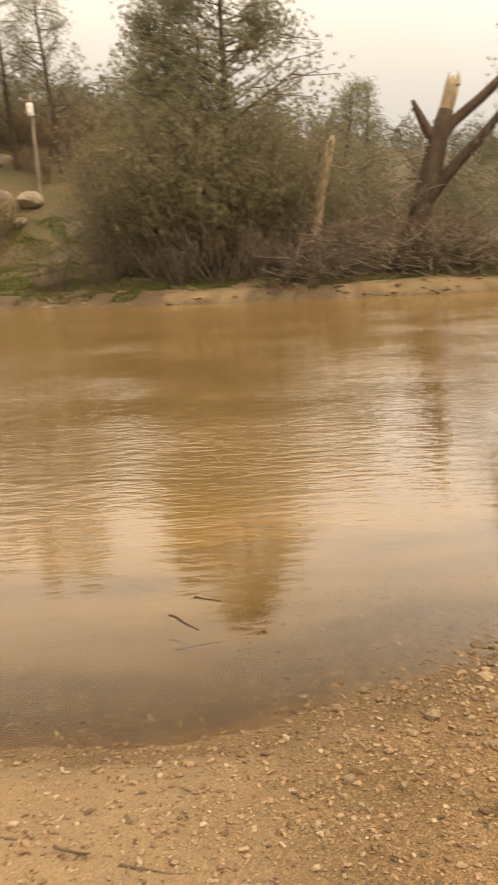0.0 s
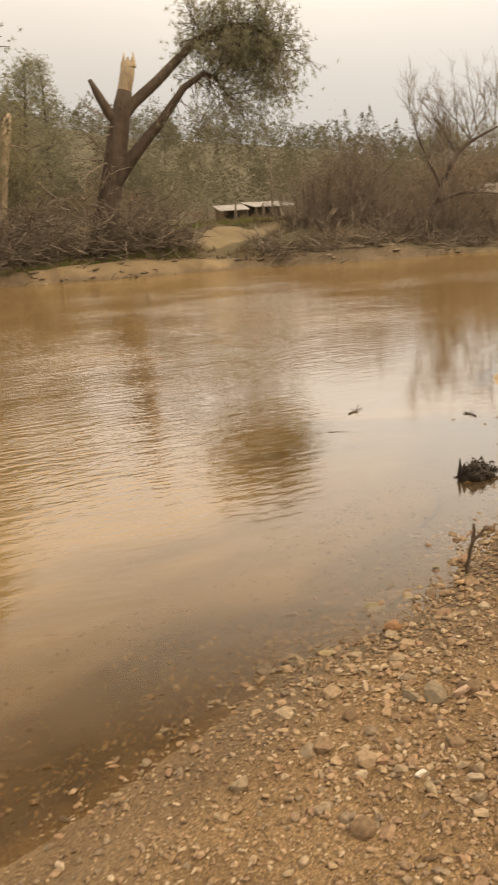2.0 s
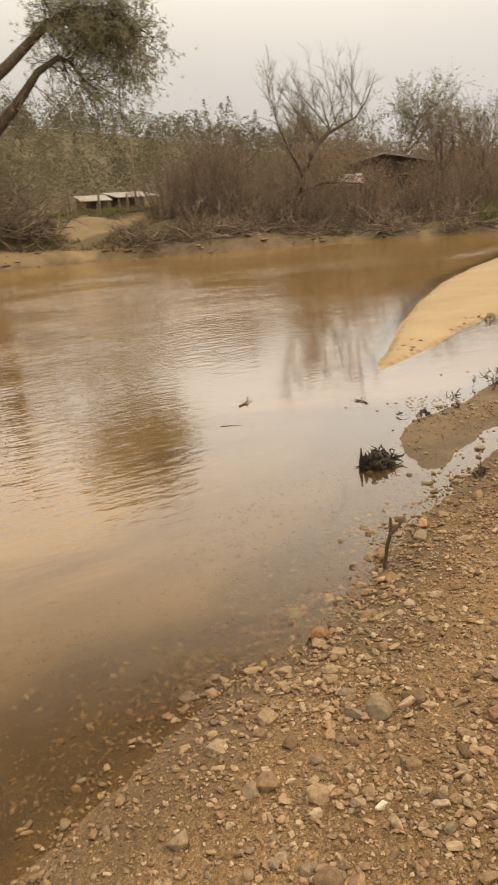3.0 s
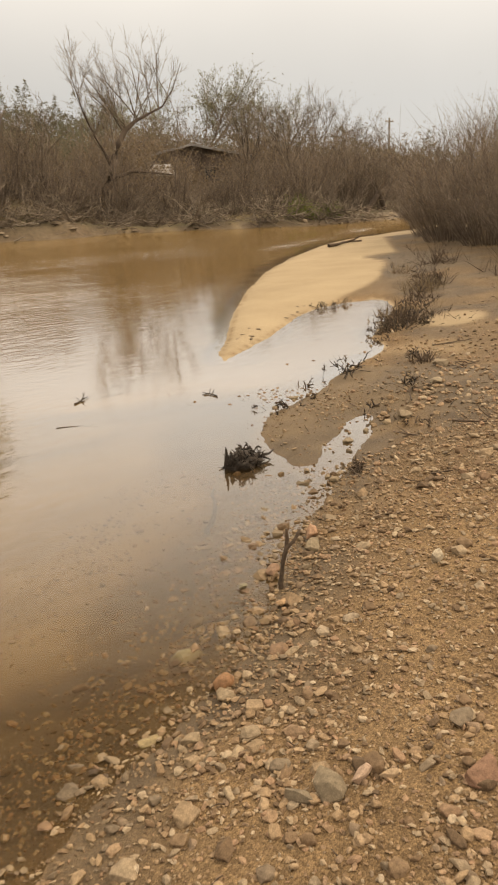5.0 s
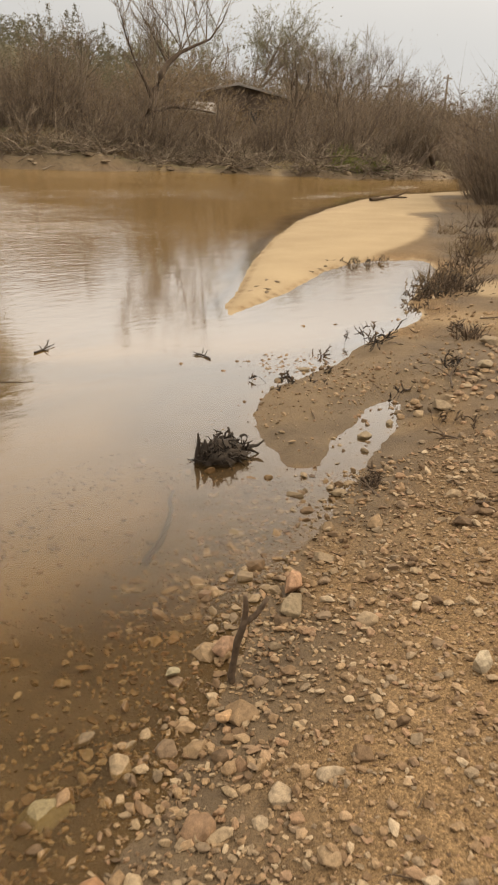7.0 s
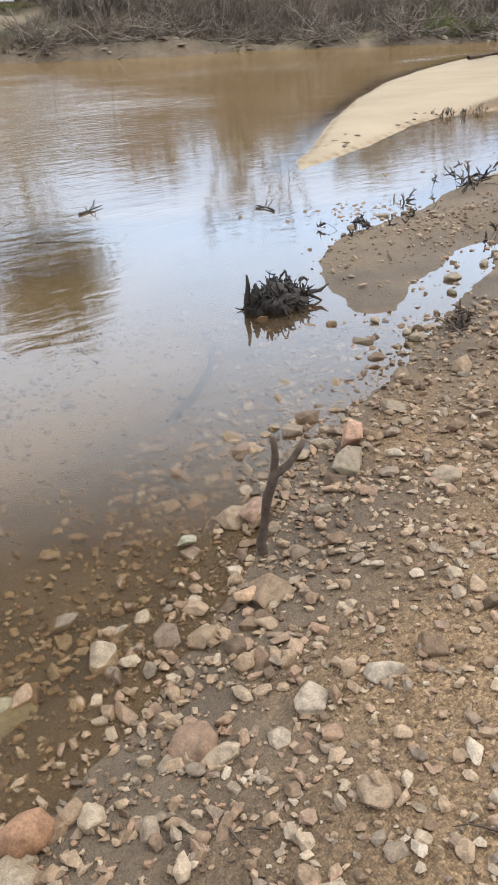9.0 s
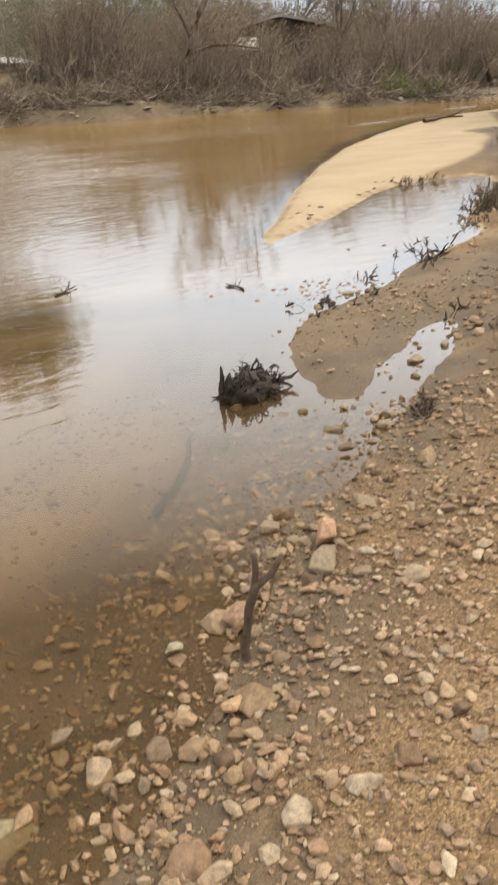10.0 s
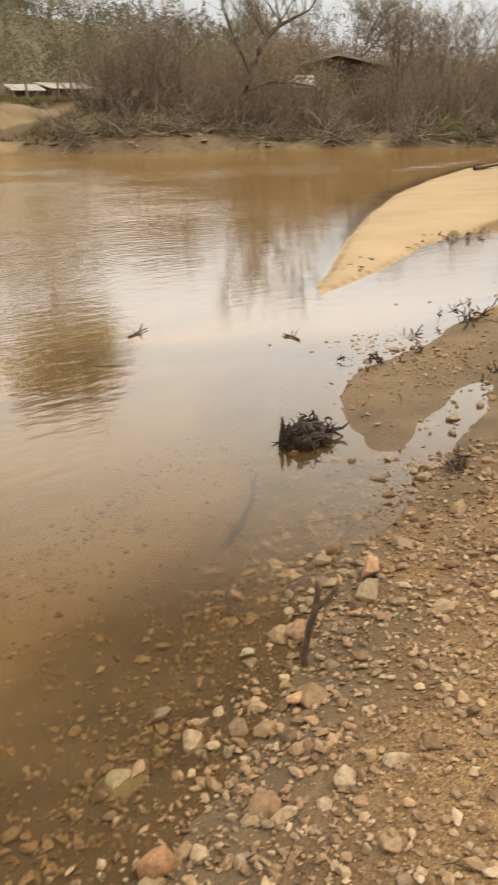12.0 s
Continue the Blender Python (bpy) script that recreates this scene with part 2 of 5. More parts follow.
# needles and olive leaves: base colour lifted above real foliage to imitate haze
M_NEEDLE = mat_leaf("hazed_grey_green_needles", [(0, (0.20, 0.205, 0.135)), (0.5, (0.27, 0.272, 0.185)), (1, (0.36, 0.355, 0.25))])
M_OLIVE = mat_leaf("hazed_olive_leaves", [(0, (0.21, 0.202, 0.125)), (0.5, (0.28, 0.265, 0.168)), (1, (0.36, 0.335, 0.215))])
M_DRYLEAF = mat_leaf("dry_brown_leaves", [(0, (0.15, 0.108, 0.072)), (0.5, (0.22, 0.165, 0.11)), (1, (0.32, 0.25, 0.175))])
M_GRASS = mat_leaf("green_grass_blades", [(0, (0.10, 0.15, 0.035)), (0.6, (0.165, 0.205, 0.055)), (1, (0.29, 0.255, 0.12))])
# distance haze is put into this foliage colour, paler and greyer than real leaves
M_FARWOOD = mat_leaf("hazed_woods_foliage", [(0, (0.15, 0.142, 0.098)), (0.5, (0.17, 0.16, 0.11)), (1, (0.19, 0.18, 0.125))])
M_WETWOOD = mat_varied("wet_black_roots", [(0, (0.018, 0.013, 0.010)), (1, (0.042, 0.031, 0.023))], 0.6, 30.0, 0.5, 0.004, island=True)
M_STICK = mat_varied("brown_stick_bark", [(0, (0.085, 0.06, 0.042)), (1, (0.12, 0.085, 0.06))], 0.75, 60.0, 0.6, 0.003)
M_WALL = mat_varied("dark_brown_siding", [(0, (0.12, 0.092, 0.075)), (1, (0.14, 0.11, 0.09))], 0.9, 6.0, 0.3, 0.01)
M_ROOF = mat_varied("pale_metal_roof", [(0, (0.27, 0.258, 0.245)), (1, (0.33, 0.318, 0.305))], 0.55, 3.0, 0.1, 0.01)
M_PALE = mat_varied("white_painted_panel", [(0, (0.60, 0.59, 0.57)), (1, (0.72, 0.71, 0.69))], 0.7, 3.0, 0.1, 0.01)
M_POST = mat_varied("weathered_post_wood", [(0, (0.14, 0.115, 0.09)), (1, (0.24, 0.20, 0.16))], 0.9, 12.0, 0.4, 0.01, streak=(1, 1, 0.2))
M_GLASS = mat_varied("dark_window_glass", [(0, (0.02, 0.022, 0.025)), (1, (0.03, 0.033, 0.036))], 0.12, 3.0, 0.02, 0.001, spec=0.6)


# ---- mesh helpers ----
class Soup:
    """Collects vertices and faces of one mesh."""

    def __init__(self):
        self.v, self.f, self.n = [], {3: [], 4: []}, 0

    def put(self, verts, faces):
        verts, faces = np.asarray(verts, float).reshape(-1, 3), np.asarray(faces, int)
        self.v.append(verts)
        self.f[faces.shape[1]].append(faces + self.n)
        self.n += len(verts)

    def tube(self, pts, radii, sides=5, cap=True):
        pts, radii = np.asarray(pts, float), np.asarray(radii, float)
        k = len(pts)
        d = np.gradient(pts, axis=0)
        d /= np.linalg.norm(d, axis=1)[:, None] + 1e-9
        ref = np.where(np.abs(d[:, 2:3]) < 0.9, np.array([[0, 0, 1.0]]), np.array([[1.0, 0, 0]]))
        a = np.cross(d, ref)
        a /= np.linalg.norm(a, axis=1)[:, None] + 1e-9
        b = np.cross(d, a)
        ang = np.arange(sides) * 2 * np.pi / sides
        ring = pts[:, None] + radii[:, None, None] * (np.cos(ang)[None, :, None] * a[:, None] + np.sin(ang)[None, :, None] * b[:, None])
        i, j = np.meshgrid(np.arange(k - 1), np.arange(sides), indexing="ij")
        j2 = (j + 1) % sides
        q = np.stack([i * sides + j, i * sides + j2, (i + 1) * sides + j2, (i + 1) * sides + j], -1).reshape(-1, 4)
        self.put(ring.reshape(-1, 3), q)
        if cap:
            m = self.n
            self.v.append(pts[-1:] + d[-1:] * radii[-1] * 0.4)
            self.n += 1
            o = m - sides
            self.f[3].append(np.array([(o + s, o + (s + 1) % sides, m) for s in range(sides)]))

    def box(self, lo, hi):
        (x0, y0, z0), (x1, y1, z1) = lo, hi
        self.put([(x0, y0, z0), (x1, y0, z0), (x1, y1, z0), (x0, y1, z0), (x0, y0, z1), (x1, y0, z1), (x1, y1, z1), (x0, y1, z1)],
                 [(0, 3, 2, 1), (4, 5, 6, 7), (0, 1, 5, 4), (1, 2, 6, 5), (2, 3, 7, 6), (3, 0, 4, 7)])

    def blades(self, centres, per, length, width, rng, up=0.0):
        """Tufts: per thin triangles out of every centre."""
        c = np.repeat(np.asarray(centres, float).reshape(-1, 3), per, axis=0)
        m = len(c)
        d = rng.normal(size=(m, 3))
        d[:, 2] += up
        d /= np.linalg.norm(d, axis=1)[:, None]
        w = np.cross(d, rng.normal(size=(m, 3)))
        w /= np.linalg.norm(w, axis=1)[:, None] + 1e-9
        ln = length * rng.uniform(0.55, 1.15, (m, 1))
        ww = width * rng.uniform(0.6, 1.3, (m, 1))
        v = np.stack([c - w * ww * 0.5, c + w * ww * 0.5, c + d * ln], 1).reshape(-1, 3)
        self.put(v, np.arange(3 * m).reshape(-1, 3))

    def mesh(self, name, material, smooth=True):
        me = bpy.data.meshes.new(name)
        v = np.concatenate(self.v) if self.v else np.zeros((0, 3))
        t = np.concatenate(self.f[3]) if self.f[3] else np.zeros((0, 3), int)
        q = np.concatenate(self.f[4]) if self.f[4] else np.zeros((0, 4), int)
        me.vertices.add(len(v))
        me.vertices.foreach_set("co", v.astype(np.float32).ravel())
        me.loops.add(t.size + q.size)
        me.loops.foreach_set("vertex_index", np.concatenate([t.ravel(), q.ravel()]).astype(np.int32))
        me.polygons.add(len(t) + len(q))
        starts = np.concatenate([np.arange(len(t)) * 3, t.size + np.arange(len(q)) * 4])
        me.polygons.foreach_set("loop_start", starts.astype(np.int32))
        me.polygons.foreach_set("use_smooth", np.full(len(t) + len(q), smooth))
        me.update(calc_edges=True)
        me.validate()
        me.materials.append(material)
        return me


def part(name, soup, material, parent, label="", smooth=True):
    ob = new(name, soup.mesh(name, material, smooth))
    ob.parent = parent
    if label:
        tagged(ob, label)
    return ob


def thing(name, x, y, z, label, category, group="", rz=0.0, scale=1.0):
    e = new(name)
    e.empty_display_size = 0.2
    e.matrix_world = pose(x, y, z, 0, 0, rz) @ Matrix.Diagonal((scale, scale, scale, 1))
    return tagged(e, label, category, group)


def smooth01(v, a, b):
    u = np.clip((v - a) / (b - a), 0, 1)
    return u * u * (3 - 2 * u)


def wob(x, y, s, seed=0.0):
    """Cheap smooth wandering, about -1 to 1."""
    return (np.sin(x * s * 1.3 + 1.7 * np.sin(y * s * 0.9 + seed) + seed) + np.sin(y * s * 1.7 + 1.3 * np.sin(x * s * 1.1 + 2 * seed) + 3 * seed)) * 0.5


def curve_line(p, d, length, k, wiggle, lift, rng):
    """A wandering line of k points from p along d."""
    pts, p, d = [np.array(p, float)], np.array(p, float), np.array(d, float)
    d /= np.linalg.norm(d)
    for _ in range(k - 1):
        d = d + rng.normal(size=3) * wiggle + np.array([0, 0, lift])
        d /= np.linalg.norm(d)
        p = p + d * length / (k - 1)
        pts.append(p)
    return np.array(pts), d


# ---- the ground: near bank, river bed, far bank and hills in one sheet ----
BANK_EDGE = [(-90, -8), (-20, 0.6), (-6, 2.2), (-2, 2.58), (-0.9, 2.66), (-0.33, 2.63), (0.0, 2.68), (0.34, 2.85), (0.68, 3.02), (0.9, 3.14), (1.2, 3.29),
             (1.54, 3.36), (1.75, 3.41), (2.0, 3.51), (2.33, 3.71), (2.6, 3.92), (2.93, 4.11), (3.13, 4.19), (3.5, 4.39), (3.8, 4.55), (4.3, 4.78), (4.62, 5.02)]
SPIT_EDGE = [(4.66, 5.13), (4.43, 5.11), (4.12, 4.95), (3.87, 4.87), (3.60, 4.68), (3.47, 4.69), (3.55, 4.88), (3.62, 5.08), (3.85, 5.39), (4.2, 5.64),
             (4.5, 5.72), (4.9, 5.81), (5.4, 6.06), (6.1, 6.3), (6.55, 6.42)]
BAR_EDGE = [(6.85, 6.6), (7.0, 6.92), (7.95, 7.49), (8.97, 8.06), (9.5, 8.6), (9.62, 8.9), (9.1, 9.06), (8.5, 9.02), (7.72, 8.7), (6.51, 7.97), (5.87, 7.66), (5.27, 7.38),
            (5.5, 7.72), (6.07, 8.24), (7.54, 9.73), (9.5, 11.52), (11.93, 13.55), (14.7, 15.46), (17.9, 17.4), (20.1, 18.5), (22.5, 19.1), (26, 19.8), (48, 28), (130, 62), (130, -90), (-90, -90)]
NEAR_SHORE = np.array(BANK_EDGE + SPIT_EDGE + BAR_EDGE, float)
FAR_SHORE = np.array([(-90, 51), (-40, 47), (-14, 41.8), (-8.6, 39.0), (-4, 38.0), (3.3, 37.3), (9, 36.5), (13, 36.6), (16.3, 34.6), (19, 33.8), (22.5, 34.2), (25.3, 32.2), (26.8, 30.2),
                      (28.4, 28.1), (31, 26.9), (36, 27.5), (48, 33), (130, 70), (130, 400), (-90, 400)], float)


def bar_line(x):
    """Where the dry pale sand of the bar gives way to wet silt."""
    return np.interp(x, [4, 5.9, 8.75, 10.3, 12.2, 14.3, 15.7, 21], [6.9, 7.6, 8.98, 9.6, 10.5, 11.7, 12.9, 17.2])


def signed(poly, x, y):
    """Distance to the polygon's edge, positive inside."""
    p = np.stack([x.ravel(), y.ravel()], 1)
    best, inside = np.full(len(p), 1e9), np.zeros(len(p), bool)
    for a, b in zip(poly, np.roll(poly, -1, axis=0)):
        ab, ap = b - a, p - a
        u = np.clip((ap @ ab) / (ab @ ab), 0, 1)
        best = np.minimum(best, np.hypot(*(ap - u[:, None] * ab).T))
        cross = (a[1] > p[:, 1]) != (b[1] > p[:, 1])
        xi = a[0] + (p[:, 1] - a[1]) * ab[0] / (ab[1] if abs(ab[1]) > 1e-9 else 1e-9)
        inside ^= cross & (p[:, 0] < xi)
    return np.where(inside, best, -best).reshape(x.shape)


def ground_at(x, y):
    """Height of the ground, and the signed distances to both shores."""
    x, y = np.asarray(x, float), np.asarray(y, float)
    dn, df = signed(NEAR_SHORE, x, y), signed(FAR_SHORE, x, y)
    dn = dn + 0.035 * wob(x, y, 6.0, 1.0) * smooth01(np.abs(dn), -0.1, 0.3) + 0.015 * wob(x, y, 21.0, 2.0)
    df = df + 0.5 * wob(x, y, 0.9, 4.0) + 0.2 * wob(x, y, 3.1, 5.0)
    low = smooth01(x + y, 9.5, 12.5)
    bank = (0.31 - 0.15 * low) * (1 - np.exp(-np.maximum(dn, 0) / 1.3)) + 0.035 * np.maximum(dn - 2.5, 0)
    bar = 0.03 * smooth01(dn, -0.03, 0.22) + 0.11 * (1 - np.exp(-np.maximum(dn, 0) / 1.8)) + 0.03 * np.maximum(dn - 3.0, 0)
    bar = bar - 0.13 * np.exp(-((x - 10.9) / 0.42) ** 2 - ((y - 9.15) / 0.16) ** 2)
    bank = bank * (1 - low) + bar * low
    bank = np.minimum(bank, 1.2) + 0.012 * (1 - 0.7 * low) * wob(x, y, 4.2, 7.0) * smooth01(dn, 0.1, 0.6)
    cut = 0.24 + 0.14 * wob(x, y, 0.35, 3.0)
    east = smooth01(x, 19, 24)                              # the bank is lower under the willows
    far = (cut + 0.36 * (1 - east)) * smooth01(df, 0.0, 0.9) + (0.27 - 0.2 * east) * np.clip(df - 1.4, 0, 5.5) + (0.03 + 0.03 * east) * np.clip(df - 6.9, 0, 34) + 0.10 * wob(x, y, 1.6, 9.0) * smooth01(df, 0.4, 2.0)
    hill = smooth01(-x, -5, 12) * 19 * (1 - np.exp(-np.maximum(y - 52.5, 0) / 29))
    ridge = smooth01(y, 90, 175) * np.clip(22 - 0.10 * (x - 14), 6, 30)
    far = far + np.maximum(hill, ridge) + smooth01(y, 60, 120) * 1.2 * wob(x, y, 0.09, 6.0)
    wet = np.minimum(np.maximum(-dn, 0), np.maximum(-df, 0))
    bed = -(0.085 - 0.025 * smooth01(x, 1.3, 2.2) * (1 - smooth01(x + y, 9.0, 11.0))) * wet - 0.05 * np.maximum(wet - 1.6, 0) - 0.012 * wob(x, y, 3.0, 8.0) * smooth01(wet, 0.15, 0.6)
    bed = np.maximum(bed - 0.16 * low * smooth01(wet, 0.0, 0.3), -1.1)
    z = np.where(dn > 0, bank, np.where(df > 0, far, bed))
    return z, dn, df


def spans(*pieces):
    """Grid lines: (from, to, step) one after another."""
    return np.unique(np.round(np.concatenate([np.arange(a, b, s) for a, b, s in pieces]), 4))


def sheet(xs, ys):
    x, y = np.meshgrid(xs, ys, indexing="xy")
    nx, ny = len(xs), len(ys)
    i, j = np.meshgrid(np.arange(nx - 1), np.arange(ny - 1), indexing="xy")
    q = np.stack([j * nx + i, j * nx + i + 1, (j + 1) * nx + i + 1, (j + 1) * nx + i], -1).reshape(-1, 4)
    return x, y, q


def paint(me, name, values):
    a = me.attributes.new(name, "FLOAT", "POINT")
    a.data.foreach_set("value", np.asarray(values, np.float32).ravel())


def clearing_at(x, y):
    """Bare sand patch on the far bank between the brush and the willows."""
    return 0.7 * smooth01(1.0 - np.hypot((x - 14.0) / 3.2, (y - 41.0 - 0.12 * (x - 14)) / 1.15) + 0.25 * wob(x, y, 1.7, 4.0), 0.0, 0.35)


def build_ground():
    xs = spans((-1400, -90, 90), (-90, -16, 2.5), (-16, -1.4, 0.3), (-1.4, 6, 0.055), (6, 12, 0.08), (12, 32, 0.3), (32, 64, 1.2), (64, 250, 8), (250, 1500, 90))
    ys = spans((-1400, -40, 90), (-40, 0, 4), (0, 1.4, 0.2), (1.4, 6.2, 0.055), (6.2, 12, 0.08), (12, 18, 0.25), (18, 33, 0.6), (33, 46, 0.25), (46, 90, 1.2), (90, 250, 6), (250, 1500, 90))
    x, y, q = sheet(xs, ys)
    z, dn, df = ground_at(x, y)
    s = Soup()
    s.put(np.stack([x, y, z], -1).reshape(-1, 3), q)
    me = s.mesh("ground", M_GROUND)
    # wet silt along the waterline, on the low spit and in the drained channel
    shore = np.exp(-((dn - 0.06) / 0.26) ** 2) * smooth01(wob(x, y, 5.0, 3.0) + 1.1 - 1.8 * dn, -0.2, 0.6) * 0.9 * (1 - smooth01(x + y, 9.5, 12.0)) * (0.35 + 0.65 * smooth01(x, 0.4, 1.4))
    spit = smooth01(1.05 - np.hypot((x - 4.7) * 0.62 + (y - 5.4) * 0.35, (y - 5.4 - 0.42 * (x - 4.7)) * 1.5), 0.0, 0.25) * (dn > -0.4)
    chan = smooth01(0.6 - np.abs(x - 13.2 - (y - 10.7) * 1.05 + 0.25 * np.sin(2 * y)) * 0.6, 0.0, 0.12) * smooth01(y, 9.4, 9.9) * smooth01(-y, -13.4, -12.6)
    silt = (1 - smooth01(x + y, 10.6, 12.0)) * smooth01(-dn, 0.0, 0.12) * (df < 0) * (1 - 0.75 * smooth01(-dn + 0.14 * wob(x, y, 2.0, 1.0), 0.55, 0.85))
    ledge = smooth01(wob(x, y, 0.5, 2.0) + 0.5 * wob(x, y, 1.9, 5.0) + 1.1 * smooth01(x, 1, 4) * smooth01(-x, -14, -12), 0.2, 0.7)
    far_edge = np.maximum(0.9 * np.exp(-(np.maximum(df - 0.05, 0) / 0.22) ** 2), 0.8 * np.exp(-((df - 0.6) / 0.9) ** 2) * (1 - ledge)) * (df > -1)
    patch = 0.9 * smooth01(1.0 - np.hypot((x - 8.35) * 1.35 - (y - 6.75) * 0.5, (y - 6.75) * 2.2), 0.0, 0.4)
    bar = smooth01(x + y, 11.6, 12.2) * smooth01(dn, 0.0, 0.08) * smooth01(y - bar_line(x) + 0.05 * wob(x, y, 2.2, 1.0), -0.06, 0.14) * (1 - 0.85 * chan)
    brown = (1 - bar) * smooth01(x * 0.8 + y * 0.2, 3.4, 4.6) * smooth01(dn, 0.1, 0.5) * (0.45 + 0.55 * smooth01(wob(x, y, 1.9, 6.0) + 0.5, 0.0, 0.8)) * (df < 0) * (1 - patch)
    crust = 0.75 * smooth01(0.75 - np.hypot((x - 6.9) * 0.8, (y - 5.95) * 1.3) + 0.3 * wob(x, y, 3.0, 2.0), 0.0, 0.5)
    mud = np.clip(np.maximum.reduce([shore, spit * 0.62, 0.85 * brown * (1 - crust), 0.95 * chan, silt, far_edge]), 0, 1)
    clearing = clearing_at(x, y)
    flat = 0.1 * smooth01(x, 6.5, 9) * (dn > 0) * (1 - bar)
    far_sand = np.maximum(0.5 * smooth01(wob(x, y, 0.55, 2.0) + 0.3, 0.0, 0.9) * smooth01(-df, -9, -3), 0.45 * ledge * smooth01(-df, -1.8, -0.9)) * (df > 0)
    left = 0.4 * smooth01(-x, -0.7, 0.4) * (dn > 0.15)
    sand = np.clip(np.maximum.reduce([bar, flat, far_sand, left, 0.3 * spit, patch, clearing, 0.5 * crust, 0.5 * smooth01(-dn, 0.5, 0.9) * (df < 0), smooth01(x + y, 11.0, 12.2) * (dn < 0.02) * (df < 0)]), 0, 1)
    grass = (df > 0) * smooth01(df + 0.5 * wob(x, y, 0.4, 1.0), 0.2, 1.2) * (0.75 + 0.25 * wob(x, y, 0.3, 8.0)) * (1 - clearing) * (1 - 0.4 * ledge * smooth01(-df, -2.2, -1.0))
    paint(me, "wood", smooth01(y + 4 * wob(x, y, 0.3, 2.0), 66, 80) * smooth01(x, -14, 0))
    paint(me, "mud", mud)
    paint(me, "sand", sand)
    paint(me, "grass", np.clip(grass, 0, 1))
    ob = new("ground", me)
    return tagged(ob, "tan gravel and sand riverbank running into muddy bed and hills", "ground", kind="structure")


def build_water():
    xs = spans((-90, -16, 3), (-16, -1.4, 0.6), (-1.4, 6, 0.07), (6, 12, 0.2), (12, 34, 0.5), (34, 131, 3))
    ys = spans((-10, 1.4, 0.8), (1.4, 6.2, 0.07), (6.2, 12, 0.2), (12, 34, 0.7), (34, 44, 0.4), (44, 72, 2))
    x, y, q = sheet(xs, ys)
    z, dn, df = ground_at(x, y)
    keep = (z.ravel()[q] < 0.03).any(axis=1)
    s = Soup()
    s.put(np.stack([x, y, np.zeros_like(x)], -1).reshape(-1, 3), q[keep])
    me = s.mesh("water", M_WATER)
    # wind and current ruffle the open river, the pools behind the spit lie still
    riffle = np.exp(-((y - 20.6 - 0.42 * (x - 22)) / 0.5) ** 2) * smooth01(x, 15, 19) * smooth01(-x, -30, -26)
    ripple = 1.6 * riffle + smooth01(-dn, 0.6, 5.0) * (1 - 0.85 * smooth01(x * 0.9 - y * 0.25, 0.2, 3.5) * smooth01(-y, -14, -5)) * (1 - 0.5 * smooth01(x, 6, 14)) * (1 - 0.45 * smooth01(y, 14, 30))
    paint(me, "depth", np.maximum(-z, 0))
    paint(me, "ripple", np.clip(ripple, 0, 1.6))
    ob = new("water", me)
    return tagged(ob, "calm muddy brown river water reflecting grey sky and trees", "river", kind="structure")


ground = build_ground()
water = build_water()


def rest(x, y, sink=0.0):
    return float(ground_at(np.array([x]), np.array([y]))[0][0]) - sink


# ---- trees and shrubs ----
def limb(s, p, d, length, r0, r1, k, wiggle, lift, rng, sides):
    pts, d = curve_line(p, d, length, k, wiggle, lift, rng)
    s.tube(pts, np.linspace(r0, r1, k), sides)
    return pts, d


def fork(s, p, d, length, r, level, rng, tips, spread=0.7, kids=(3, 5), wiggle=0.12, lift=0.05, shrink=0.62, thin=0.6, spike=False):
    """Branches out of branches; tips gathers the ends."""
    if level == 0 and spike:
        length *= rng.uniform(0.6, 1.3)
        pts, dd = curve_line(p, d, length, 3, wiggle, lift, rng)
        a = np.cross(dd, rng.normal(size=3))
        a *= r * 0.9 / (np.linalg.norm(a) + 1e-9)
        b = np.cross(dd, a)
        s.put([p + a, p - a * 0.5 + b * 0.87, p - a * 0.5 - b * 0.87, pts[-1]], [(0, 1, 3), (1, 2, 3), (2, 0, 3)])
        tips.extend(pts[1:])
        return
    k = 6 if level > 1 else 4
    pts, dd = limb(s, p, d, length, r, r * 0.5, k, wiggle, lift, rng, 6 if r > 0.06 else (4 if r > 0.02 else 3))
    if level == 0:
        tips.extend(pts[1:])
        return
    for _ in range(rng.integers(kids[0], kids[1] + 1)):
        u = rng.uniform(0.35, 1.0) * (k - 1)
        i = min(int(u), k - 2)
        q = pts[i] + (pts[i + 1] - pts[i]) * (u - i)
        side = rng.normal(size=3)
        side -= side @ dd * dd
        side /= np.linalg.norm(side)
        fork(s, q, dd * 0.8 + side * spread * rng.uniform(0.6, 1.4), length * shrink * rng.uniform(0.7, 1.2), max(r * thin * (1 - 0.4 * u / k), 0.006),
             level - 1, rng, tips, spread, kids, wiggle, lift, shrink, thin, spike)


